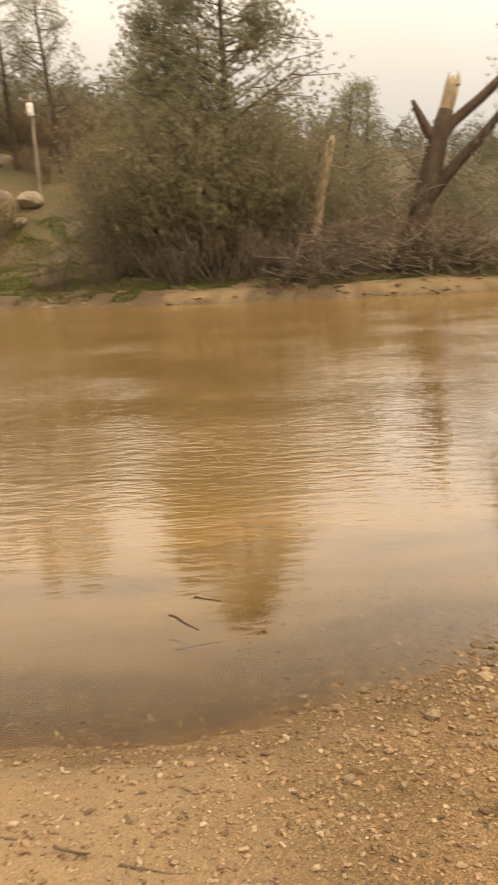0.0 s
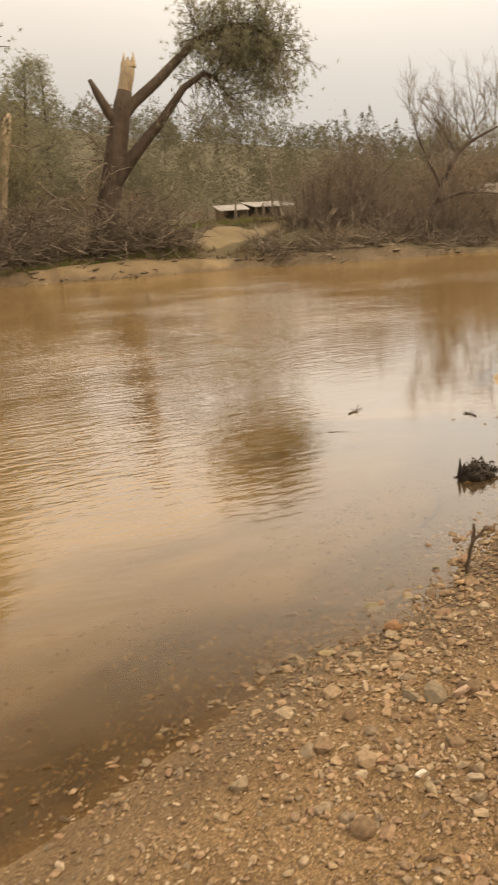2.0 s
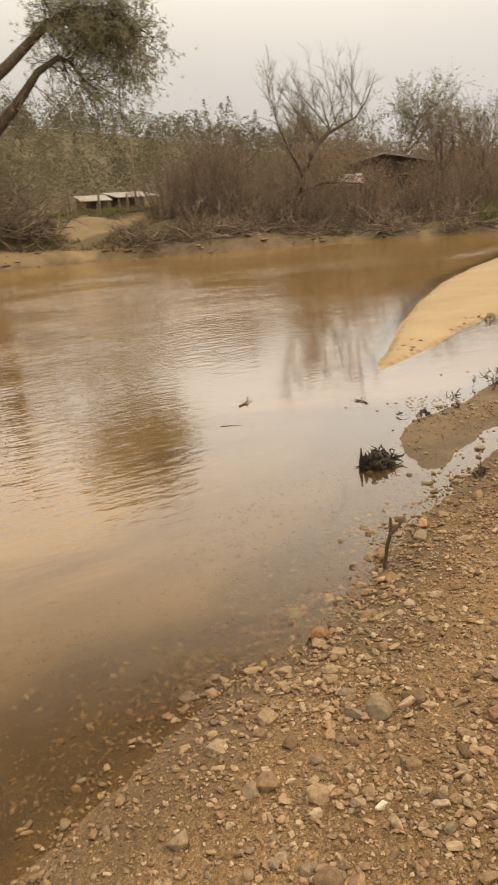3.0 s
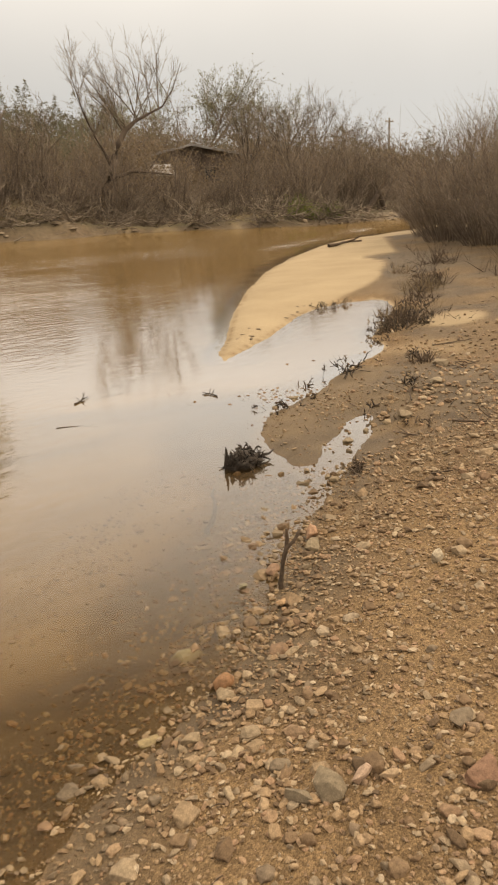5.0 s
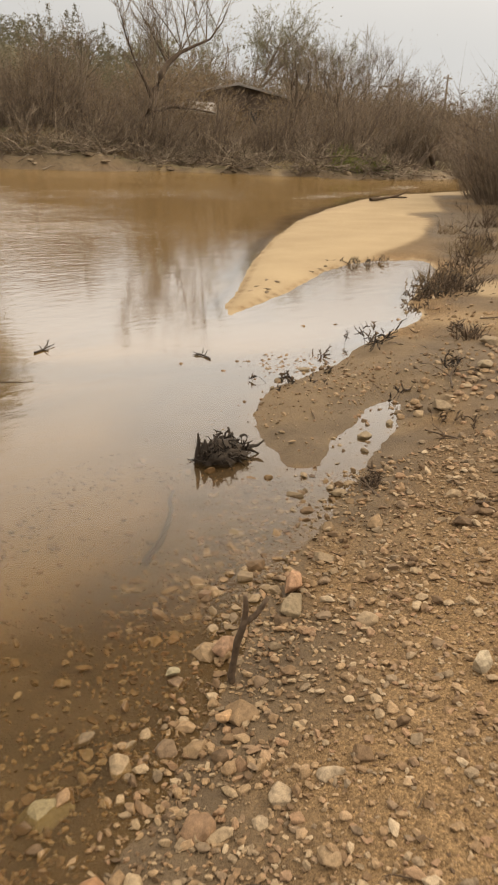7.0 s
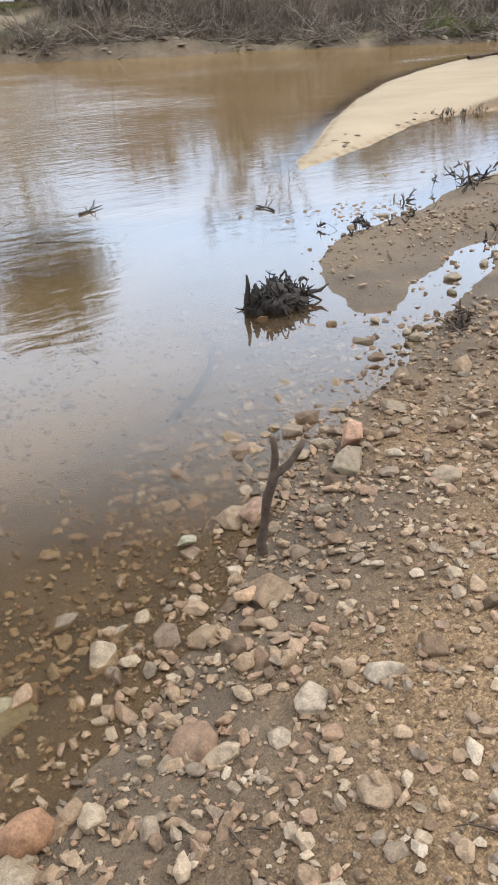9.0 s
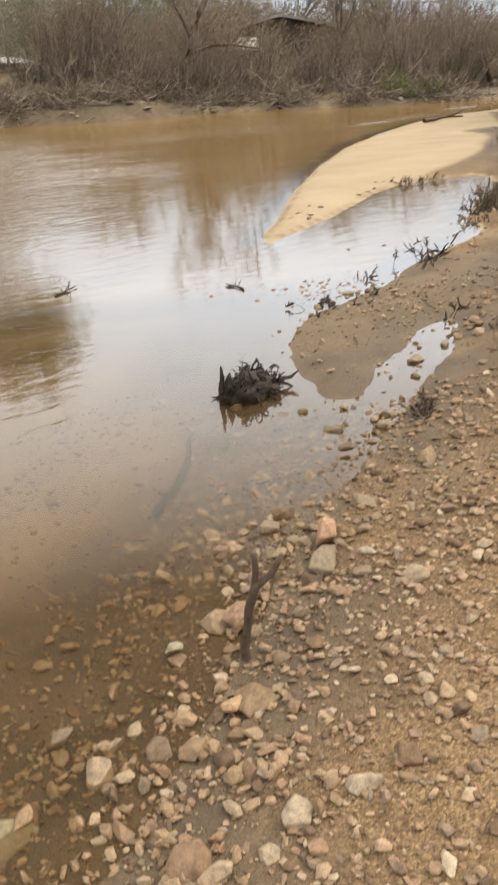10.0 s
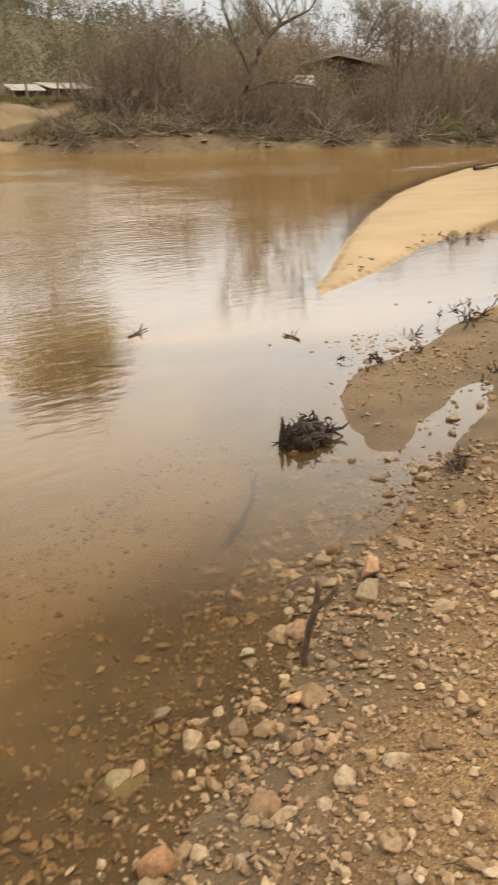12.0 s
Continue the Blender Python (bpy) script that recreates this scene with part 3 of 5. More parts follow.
def grey_pine(name, x, y, height, width, seed, label, group="", bare=0.3, dense=1.0, z=None, full=15):
    """Open-crowned pine: trunk with whorls of upswept limbs and tufts of long needles."""
    rng = np.random.default_rng(seed)
    e = thing(name, x, y, (rest(x, y) if z is None else z) - 0.15, label, "tree", group)
    trunk, wood, leaf = Soup(), Soup(), Soup()
    lean = rng.normal(size=2) * 0.04
    pts, _ = limb(trunk, (0, 0, 0), (lean[0], lean[1], 1), height, height * 0.017, 0.03, 12, 0.035, 0.05, rng, 8)
    tips = []
    n = int(height * 5.5)
    for i in range(n):
        u = bare + (1 - bare) * (i + rng.uniform(0, 1)) / n
        f = u * 11
        j = min(int(f), 10)
        q = pts[j] + (pts[j + 1] - pts[j]) * (f - j)
        az = rng.uniform(0, 2 * np.pi)
        reach = width * 0.5 * (1 - ((u - bare) / (1 - bare)) ** 1.5) ** 0.7 * rng.uniform(0.55, 1.15) + 0.3
        d = (np.cos(az), np.sin(az), rng.uniform(0.1, 0.7))
        fork(wood, q, d, reach, 0.012 + 0.012 * reach, 1, rng, tips, 0.6, (4, 6), 0.1, 0.06, 0.5)
    tips = np.array(tips)
    tips = tips[rng.random(len(tips)) < 0.8 * dense]
    tips = np.repeat(tips, 3, axis=0)
    leaf.blades(tips + rng.normal(size=tips.shape) * 0.34, int(full * 0.55), 0.24, 0.021, rng, 0.3)
    part("trunk", trunk, M_BARK, e, "dark furrowed trunk")
    tagged(part("limbwork", wood, M_TWIG, e, "upswept grey-brown limbs"), kind="stuff")
    part("crown", leaf, M_NEEDLE, e, "airy grey-green needle crown", False)
    return e


def leafy_shrub(name, height, width, seed, label, material, stems=46, leaf_size=0.11, cover=1.0, group="", per=7, stem=0.022, kids=(10, 15), slim=0.3):
    """Many-stemmed shrub: stems from one root, twigs, small leaves."""
    rng = np.random.default_rng(seed)
    e = thing(name, 0, 0, 0, label, "shrub", group)
    wood, leaf, tips = Soup(), Soup(), []
    for _ in range(stems):
        az, out = rng.uniform(0, 2 * np.pi), rng.uniform(0.05, 1.0) ** 0.8
        root = np.array([np.cos(az), np.sin(az), 0]) * out * width * 0.22
        d = (np.cos(az) * out * width / height * 0.75, np.sin(az) * out * width / height * 0.75, 1.0)
        fork(wood, root, d, height * rng.uniform(0.45, 1.0) * (1.05 - 0.35 * out), stem, 1, rng, tips, 0.55, kids, 0.10, 0.02, 0.36, 0.45, True)
    tagged(part("branchwork", wood, M_TWIG, e, "bare grey-brown stems and twigs"), kind="stuff")
    if cover > 0:
        tips = np.array(tips)
        tips = tips[(rng.random(len(tips)) < cover) & (tips[:, 2] > 0.12 * height)]
        leaf.blades(np.repeat(tips, 2, axis=0) + rng.normal(size=(2 * len(tips), 3)) * (0.10 + 0.6 * leaf_size), max(1, per // 2), leaf_size, leaf_size * slim, rng, 0.2)
        part("foliage", leaf, material, e, "", False)
    return e


def bare_tree(name, x, y, height, seed, label, lean=(0.0, 0.0), r=0.2, levels=3, trunk_u=0.35, group="", spread=0.75, leaf=0):
    rng = np.random.default_rng(seed)
    e = thing(name, x, y, rest(x, y) - 0.1, label, "tree", group)
    trunk, twigs, tips = Soup(), Soup(), []
    pts, d = limb(trunk, (0, 0, 0), (lean[0], lean[1], 1), height * trunk_u, r, r * 0.75, 7, 0.05, 0.02, rng, 8)
    for i in range(rng.integers(5, 7)):
        az = rng.uniform(0, 2 * np.pi)
        dd = d + np.array([np.cos(az), np.sin(az), 0.35]) * spread
        fork(twigs, pts[-1] - d * 0.05, dd, height * 0.36 * rng.uniform(0.8, 1.2), r * 0.34, levels, rng, tips, 0.55, (4, 6), 0.1, 0.06, 0.6, 0.5)
    part("trunk", trunk, M_BARK, e)
    tagged(part("branchwork", twigs, M_DEADWOOD if not leaf else M_TWIG, e, "fine leafless branches"), kind="stuff")
    if leaf:
        f, tips = Soup(), np.array(tips)
        f.blades(tips[rng.random(len(tips)) < 0.6], leaf, 0.22, 0.03, rng, 0.2)
        part("crown", f, M_NEEDLE, e, "sparse grey-olive leaves", False)
    return e


def strew(proto, spots):
    """The prototype goes to the first spot, copies to the others: (x, y, scale, turn)."""
    for i, (x, y, sc, rz) in enumerate(spots):
        m = pose(x, y, rest(x, y, 0.05), 0, 0, rz)
        if i == 0:
            proto.scale = (1, 1, 1)
            target = proto
            proto.matrix_basis = m @ Matrix.Diagonal((sc, sc, sc, 1))
        else:
            target = copy_thing(proto, m)
            target.scale = (sc, sc, sc)


# -- the far bank, from the big pine to the bend --
grey_pine("grey_pine", -2.2, 44.5, 17.5, 8.6, 3, "tall grey-green pine with an airy crown above shrubs", bare=0.3, dense=1.25, full=50)
grey_pine("grey_pine", -5.2, 46.5, 16.0, 6.5, 4, "slimmer grey pine close behind the tall one", bare=0.3, dense=1.25, full=44)
dense = leafy_shrub("olive_shrub", 8.0, 7.5, 11, "dense olive-green shrub below the tall pine", M_OLIVE, 90, 0.17, 1.0, "olive shrubs", 34, 0.03, (9, 12), 0.17)
strew(dense, [(-3.6, 42.6, 1.12, 0), (0.0, 42.8, 0.95, 70), (-6.6, 43.8, 0.9, 160), (-1.2, 44.6, 1.2, 200), (-2.6, 43.4, 1.25, 20), (0.5, 44.6, 1.1, 300), (-5.0, 44.4, 1.2, 110), (-0.6, 42.2, 0.75, 330), (1.9, 44.2, 0.62, 250)])
brown = leafy_shrub("brown_shrub", 3.6, 4.6, 12, "brown leafless shrub with dry leaves on the bank", M_DRYLEAF, 60, 0.10, 0.35, "brown bank shrubs", 4)
strew(brown, [(-4.6, 40.9, 0.95, 0), (-2.3, 40.6, 1.1, 40), (-0.4, 40.4, 0.85, 90), (-8.6, 42.6, 0.8, 130), (-11.6, 43.6, 0.75, 10), (1.8, 41.2, 0.8, 220),
              (-16.5, 45.0, 0.6, 300), (-20.0, 48.0, 1.2, 20), (-9.8, 47.6, 1.2, 75), (3.8, 44.6, 0.9, 33)])


def broken_pine():
    """Old pine snapped off at the top, two limbs arching over with the last of its crown."""
    rng = np.random.default_rng(21)
    x0, y0 = 7.2, 40.5
    z0 = rest(x0, y0) - 0.2
    e = thing("broken_pine", x0, y0, z0, "old broken pine with a splintered top and arching limbs", "tree")

    def p(x, z, y=0.0):
        return np.array([x - x0, y, z - z0])

    trunk = Soup()
    line = np.array([p(7.0, z0), p(7.2, 1.8), p(7.6, 3.3), p(8.0, 4.8), p(8.4, 6.4), p(8.75, 7.8), p(8.95, 8.5)])
    trunk.tube(line, [0.95, 0.72, 0.6, 0.54, 0.52, 0.42, 0.36], 12)
    part("trunk", trunk, M_BARK, e, "dark furrowed trunk")
    top = Soup()
    top.tube([p(8.86, 8.2), p(8.98, 8.6), p(9.15, 9.2), p(9.25, 9.75)], [0.30, 0.35, 0.35, 0.33], 9)
    for a in range(9):
        q = np.array([p(9.25, 9.65) + np.array([math.cos(a * 0.7) * 0.27, math.sin(a * 0.7) * 0.27, -0.1]),
                      p(9.3, 9.8 + 0.4 * rng.random()) + np.array([math.cos(a * 0.7) * 0.24, math.sin(a * 0.7) * 0.24, 0])])
        top.tube(q, [0.12, 0.02], 4)
    part("broken_top", top, M_RAW, e, "pale splintered raw wood")
    stub = Soup()
    stub.tube([p(8.5, 7.1), p(8.05, 7.6), p(7.65, 8.35), p(7.34, 9.0)], [0.3, 0.26, 0.2, 0.1], 7)
    part("stub", stub, M_BARK, e)
    upper, lower, leaf, tips = Soup(), Soup(), Soup(), []
    l1 = np.array([p(8.7, 7.3), p(9.3, 7.95, 0.1), p(10.62, 8.96, 0.2), p(11.7, 9.9, 0.3), p(12.61, 10.68, 0.3), p(13.6, 11.25, 0.2), p(14.54, 11.48), p(15.4, 11.45, -0.2), p(16.2, 11.0, -0.4), p(16.9, 10.1, -0.5)])
    upper.tube(l1, np.linspace(0.3, 0.06, len(l1)), 8)
    l2 = np.array([p(7.9, 4.2, -0.2), p(9.03, 5.59, -0.4), p(9.7, 6.3, -0.5), p(10.42, 7.01, -0.6), p(11.1, 7.8, -0.6), p(11.72, 8.54, -0.6), p(12.83, 9.22, -0.5), p(13.4, 9.05, -0.4), p(14.1, 8.2, -0.3)])
    lower.tube(l2, np.linspace(0.34, 0.06, len(l2)), 8)
    for s, l, first, n in ((upper, l1, 4, 110), (lower, l2, 6, 26)):
        for _ in range(n):
            u = rng.uniform(first, len(l) - 1.01)
            q = l[int(u)] + (l[int(u) + 1] - l[int(u)]) * (u % 1)
            d = rng.normal(size=3) + np.array([0.35, 0, 0.15])
            fork(s, q, d, rng.uniform(0.8, 2.3), 0.024, 1, rng, tips, 0.8, (6, 9), 0.12, -0.04, 0.5)
    hang = Soup()
    for _ in range(60):
        u = rng.uniform(4, 8.9)
        l = l1 if rng.random() < 0.5 else l2
        u = min(u, len(l) - 1.01)
        q = l[int(u)] + (l[int(u) + 1] - l[int(u)]) * (u % 1)
        side = []
        fork(hang, q, (rng.normal() * 0.6 + 0.3, rng.normal() * 0.6, -0.6), rng.uniform(1.6, 4.0), 0.022, 1, rng, side, 0.4, (5, 7), 0.14, -0.12, 0.4)
        tips.extend(t for t in side if rng.random() < 0.6)
    for _ in range(46):
        u = rng.uniform(6, 8.95)
        q = l1[int(u)] + (l1[int(u) + 1] - l1[int(u)]) * (u % 1)
        fork(hang, q, (rng.normal() * 0.5 + 0.1, rng.normal() * 0.6, -0.9), rng.uniform(1.5, 3.9), 0.022, 1, rng, tips, 0.5, (6, 8), 0.14, -0.10, 0.4)
    tips = np.array(tips)
    leaf.blades(tips + rng.normal(size=tips.shape) * 0.24, 15, 0.26, 0.019, rng, 0.1)
    part("upper_limb", upper, M_BARK, e)
    part("lower_limb", lower, M_BARK, e)
    tagged(part("drooping_branchwork", hang, M_TWIG, e, "bare drooping twigs"), kind="stuff")
    part("crown", leaf, M_NEEDLE, e, "grey-green needles hanging off the bent limb", False)
    dead = Soup()
    for _ in range(16):
        zz = rng.uniform(3, 7.0)
        q = p(7.5 + (zz - 3) * 0.25, zz)
        fork(dead, q, (-1 + rng.normal() * 0.5, -0.5 + rng.normal() * 0.4, rng.normal() * 0.35), rng.uniform(1.0, 2.8), 0.04, 1, rng, [], 0.6, (2, 4), 0.16, 0.0, 0.5)
    tagged(part("dead_branchwork", dead, M_DEADWOOD, e), kind="stuff")


broken_pine()


def dead_snag(x, y, label):
    e = thing("dead_snag", x, y, rest(x, y) - 0.2, label, "tree")
    z = 4.85 - rest(x, y)
    s = Soup()
    s.tube([(-0.5, 0, 0), (-0.3, 0, z * 0.6), (-0.05, 0, z), (0.2, 0, z + 1.4), (0.6, 0, z + 2.8), (0.72, 0, z + 3.1)], [0.36, 0.31, 0.27, 0.31, 0.19, 0.05], 8)
    part("trunk", s, M_RAW, e, "pale barkless trunk")
    t = Soup()
    rng = np.random.default_rng(5)
    for _ in range(7):
        fork(t, (0.45, 0, z + rng.uniform(1.3, 2.8)), rng.normal(size=3) + np.array([0, 0, 0.8]), rng.uniform(0.6, 1.3), 0.05, 1, rng, [], 0.5, (2, 3))
    tagged(part("dead_branchwork", t, M_DEADWOOD, e), kind="stuff")


dead_snag(2.85, 41.4, "pale dead broken trunk standing among green trees")


def brush_heap(name, x, y, w, h, n, seed, label, material, group=""):
    """A tangle of fallen limbs and twigs lying on the bank."""
    rng = np.random.default_rng(seed)
    e = thing(name, x, y, rest(x, y) - 0.05, label, "brushwood", group)
    twigs = Soup()
    for i in range(n):
        cx, cy = rng.uniform(-w / 2, w / 2), rng.normal() * 0.7
        zz = abs(rng.normal()) * 0.42 * h * (1 - (2 * cx / w) ** 2 * 0.6)
        az, el = rng.uniform(0, 2 * np.pi), rng.normal() * 0.45 + 0.25
        d = (math.cos(az) * math.cos(el), math.sin(az) * math.cos(el), math.sin(el))
        if i % 26 == 0:
            log = Soup()
            fork(log, (cx, cy, zz * 0.5), (d[0], d[1], abs(d[2]) * 0.7), rng.uniform(0.45, 0.75) * h, rng.uniform(0.03, 0.06), 1, rng, [], 0.5, (2, 4), 0.16, 0.0, 0.5, 0.5)
            part("limb", log, M_DEADWOOD, e)
        else:
            fork(twigs, (cx, cy, zz), d, rng.uniform(0.6, 1.9), rng.uniform(0.012, 0.03), 1, rng, [], 0.6, (5, 9), 0.16, 0.02, 0.5, 0.6, True)
    tagged(part("brushwood", twigs, material, e, "tangled dead twigs"), kind="stuff")
    return e


brush_heap("brush_heap", 5.6, 39.6, 9.5, 3.2, 900, 31, "grey-brown heap of fallen dead branches on the bank", M_DEADWOOD, "brush heaps")
brush_heap("brush_heap", 9.4, 39.2, 4.0, 2.2, 300, 32, "lower heap of dead branches below the broken pine", M_DEADWOOD, "brush heaps")
brush_heap("brush_heap", 3.0, 39.8, 4.0, 1.6, 240, 33, "small heap of dead branches at the shrub edge", M_DEADWOOD, "brush heaps")
for i, (x, y, w) in enumerate([(17.6, 36.2, 2.6), (20.0, 36.2, 3.0), (24.2, 35.4, 3.4), (26.6, 32.6, 3.2), (28.6, 29.6, 2.6), (15.0, 37.4, 1.6), (31.5, 28.0, 3.0)]):
    brush_heap("driftwood_heap", x, y, w, 0.9, 120, 40 + i, "low tangle of drifted twigs at the waterline", M_DEADWOOD, "driftwood heaps")

willow = leafy_shrub("willow_thicket", 3.4, 4.4, 13, "dense brown leafless willow thicket on the far bank", M_DRYLEAF, 66, 0.10, 0.30, "far bank willows", 3, 0.018)
rng = np.random.default_rng(77)
spots = []
for i in range(26):
    u = i / 25
    x = 17.8 + 22 * u
    y = 37.6 - 0.5 * u * 4 - max(0, x - 25) * 0.42 + rng.uniform(0, 3.4)
    spots.append((x, max(y, 29.8), rng.uniform(0.65, 1.3), rng.uniform(0, 360)))
for i in range(16):
    spots.append((33 + i * 2.6, 31.0 + i * 1.15 + rng.uniform(0, 4), rng.uniform(0.9, 1.35), rng.uniform(0, 360)))
strew(willow, spots)
tall_brush = leafy_shrub("tall_brush", 6.0, 6.2, 16, "tall grey-brown leafless brush behind the willows", M_DRYLEAF, 120, 0.12, 0.5, "tall brush", 5, 0.03, (12, 17))
spots = [(20.5, 41.5, 0.8, 0), (26.0, 41.0, 0.75, 60), (37.5, 39.0, 0.9, 220), (41.0, 38.0, 0.85, 260), (45.5, 39.5, 1.0, 300),
         (30.5, 47.5, 1.05, 90), (35.0, 48.5, 1.0, 140), (47.0, 48.0, 1.2, 190), (24.0, 46.0, 0.95, 35), (43.0, 55.0, 1.3, 125)]
strew(tall_brush, spots)
green = leafy_shrub("green_shrub", 1.4, 2.4, 17, "low yellow-green shrub at the foot of the far bank", M_GRASS, 40, 0.10, 1.0, "green shrubs", 10, 0.014, (8, 11))
strew(green, [(30.0, 29.2, 0.8, 0), (31.6, 28.6, 0.6, 80)])



def leaning_tree():
    """Bare tree whose trunk bends over to one side, with a fan of fine branches."""
    rng = np.random.default_rng(52)
    x0, y0 = 24.0, 38.4
    z0 = rest(x0, y0) - 0.1
    e = thing("bare_tree", x0, y0, z0, "bare leafless tree with a bent leaning trunk above willows", "tree", "bare trees")

    def p(x, z, y=0.0):
        return np.array([x - x0, y, z - z0])

    trunk, low, fan = Soup(), Soup(), Soup()
    line = np.array([p(23.9, z0), p(24.7, 2.2), p(25.15, 2.9), p(25.4, 3.7), p(25.75, 4.4), p(26.2, 5.0), p(26.9, 5.5), p(27.8, 5.9), p(28.8, 6.3), p(29.6, 7.2), p(30.3, 8.6)])
    trunk.tube(line, [0.24, 0.21, 0.19, 0.18, 0.165, 0.14, 0.10, 0.07, 0.05, 0.032, 0.012], 8)
    part("trunk", trunk, M_BARK, e, "dark bent trunk")
    side = np.array([p(25.0, 2.6), p(26.2, 2.95, -0.3), p(27.4, 2.9, -0.5), p(28.8, 2.75, -0.6)])
    low.tube(side, [0.12, 0.09, 0.06, 0.03], 6)
    part("low_limb", low, M_BARK, e)
    second = np.array([p(25.2, 3.1), p(25.0, 4.0, 0.3), p(24.5, 5.0, 0.5), p(24.1, 6.0, 0.6), p(23.8, 7.0, 0.6), p(23.6, 7.8, 0.7)])
    stem = Soup()
    stem.tube(second, [0.085, 0.065, 0.048, 0.036, 0.024, 0.010], 6)
    part("second_stem", stem, M_BARK, e)
    for i in range(14):
        u = rng.uniform(1.2, 4.8)
        q = second[int(u)] + (second[int(u) + 1] - second[int(u)]) * (u % 1)
        fork(fan, q, (rng.uniform(-0.7, 0.5), rng.normal() * 0.4, 1), rng.uniform(1.4, 2.4), 0.02, 2, rng, [], 0.42, (4, 6), 0.10, 0.05, 0.5, 0.42)
    for i in range(26):
        u = rng.uniform(2.6, 8.6)
        q = line[int(u)] + (line[int(u) + 1] - line[int(u)]) * (u % 1)
        fork(fan, q, (rng.uniform(-0.95, 0.45), rng.normal() * 0.4, 1), rng.uniform(2.0, 3.9) * (1.1 - 0.05 * u), rng.uniform(0.022, 0.042), 2, rng, [], 0.42, (5, 7), 0.10, 0.05, 0.5, 0.42)
    tagged(part("branchwork", fan, M_DEADWOOD, e, "fan of fine leafless branches"), kind="stuff")


leaning_tree()
for x, y, h, sd, ln in [(34.5, 38.5, 6.9, 53, 0.3), (36.5, 35.8, 6.3, 54, -0.2), (40.0, 35.0, 5.4, 55, 0.1), (44.5, 37.5, 5.6, 58, 0.3), (22.8, 40.5, 6.6, 56, -0.3), (49.0, 36.5, 5.0, 57, 0.4), (47.5, 44.0, 8.4, 82, 0.3), (44.0, 43.0, 7.6, 83, -0.2), (35.5, 29.6, 3.8, 84, 0.8), (38.5, 30.6, 3.4, 85, -0.6)]:
    bare_tree("bare_tree", x, y, h, sd, "bare grey tree standing behind the willow thicket", (ln, 0.0), 0.17, 3, 0.35, "bare trees")
for x, y, h, sd in [(45.5, 55.5, 11.5, 61), (50.5, 56, 11.0, 62), (41.0, 57, 9.5, 63), (37.0, 58, 9.0, 73), (55.0, 55, 10.0, 74)]:
    bare_tree("leafy_tree", x, y, h, sd, "thin-crowned grey-olive tree behind the house", (0.05, 0.0), 0.22, 3, 0.3, "trees behind the house", 0.8, 5)
for x, y, h, w, sd in [(-16.4, 66, 15.5, 6, 64), (-20.6, 68, 16.5, 6, 65), (-25, 70, 14, 6, 67), (8.9, 75, 14.0, 5.0, 68), (5.0, 58, 11.0, 5, 69), (-8.5, 58, 12, 6, 70)]:
    grey_pine("grey_pine", x, y, h, w, sd, "grey-green pine standing on the hillside", "hillside pines", bare=0.2, dense=1.2)


def far_woods():
    """Wooded slopes and the tree line beyond the flat: every tree a crown of leaf sprays."""
    rng = np.random.default_rng(91)
    s = Soup()

    def tree(x, y, z, h, w, cone, m, length, width, per):
        u = rng.random(m)
        rad = w * ((1 - u) ** 0.8 if cone else np.sqrt(np.maximum(0.05, 1 - (2 * u - 0.85) ** 2 * 0.9))) * rng.uniform(0.5, 1.05, m)
        az = rng.uniform(0, 2 * np.pi, m)
        s.blades(np.stack([x + rad * np.cos(az), y + rad * np.sin(az), z + h * (0.1 + 0.88 * u)], 1), per, length, width, rng, 0.5)

    n = 2000
    x = rng.uniform(-70, 230, n)
    y = 72 + 125 * rng.random(n) ** 1.6
    z = ground_at(x, y)[0]
    for i in range(n):
        if 0.27 * y[i] < x[i] < 0.47 * y[i] and y[i] < 102:
            continue
        h = rng.uniform(3.6, 6.4) * (1.5 if rng.random() < 0.10 else 1.0)
        close = y[i] < 105
        tree(x[i], y[i], z[i], h, h * rng.uniform(0.38, 0.62), rng.random() < 0.35, 190 if close else 105, 0.40 if close else 0.48, 0.085 if close else 0.13, 3)
    for px, py, ph in ((59, 118, 10.5), (61.5, 120, 12), (64, 119, 11.5), (66.5, 121, 12.5), (72, 122, 10), (52, 120, 8.5), (48, 112, 8.0), (44, 115, 9.0), (39, 118, 8.0)):
        tree(px, py, float(ground_at(np.array([px]), np.array([py]))[0][0]), ph, ph * 0.2, True, 220, 0.5, 0.08, 4)
    ob = new("distant_woods", s.mesh("distant_woods", M_FARWOOD, False))
    tagged(ob, "hazy grey-green wooded hills beyond the river", "woods", kind="stuff")


far_woods()
scrub = leafy_shrub("hillside_shrub", 2.6, 3.6, 14, "brown and olive scrub on the dry hillside", M_DRYLEAF, 26, 0.17, 0.6, "hillside scrub", 5, 0.022, (8, 11))
spots = [(rng.uniform(-34, 0), rng.uniform(49, 84), rng.uniform(0.7, 1.5), rng.uniform(0, 360)) for _ in range(120)]
spots += [(rng.uniform(4, 70), rng.uniform(52, 80), rng.uniform(0.7, 1.5), rng.uniform(0, 360)) for _ in range(40)]
spots += [(rng.uniform(20, 60), rng.uniform(40, 50), rng.uniform(1.0, 2.0), rng.uniform(0, 360)) for _ in range(30)]
spots = [q for q in spots if not (0.27 * q[1] < q[0] < 0.45 * q[1] and q[1] > 43)]
spots = [q for q in spots if not (abs(q[0] + 17.0 * q[1] / 62) < 2.6 and 46 < q[1] < 62.5)]
spots += [(18.4, 60, 0.5, 10), (20.2, 62, 0.45, 80), (22.0, 61, 0.5, 150), (24.2, 63, 0.55, 220), (26.5, 62, 0.5, 290), (17.0, 58, 0.45, 40)]
strew(scrub, spots)

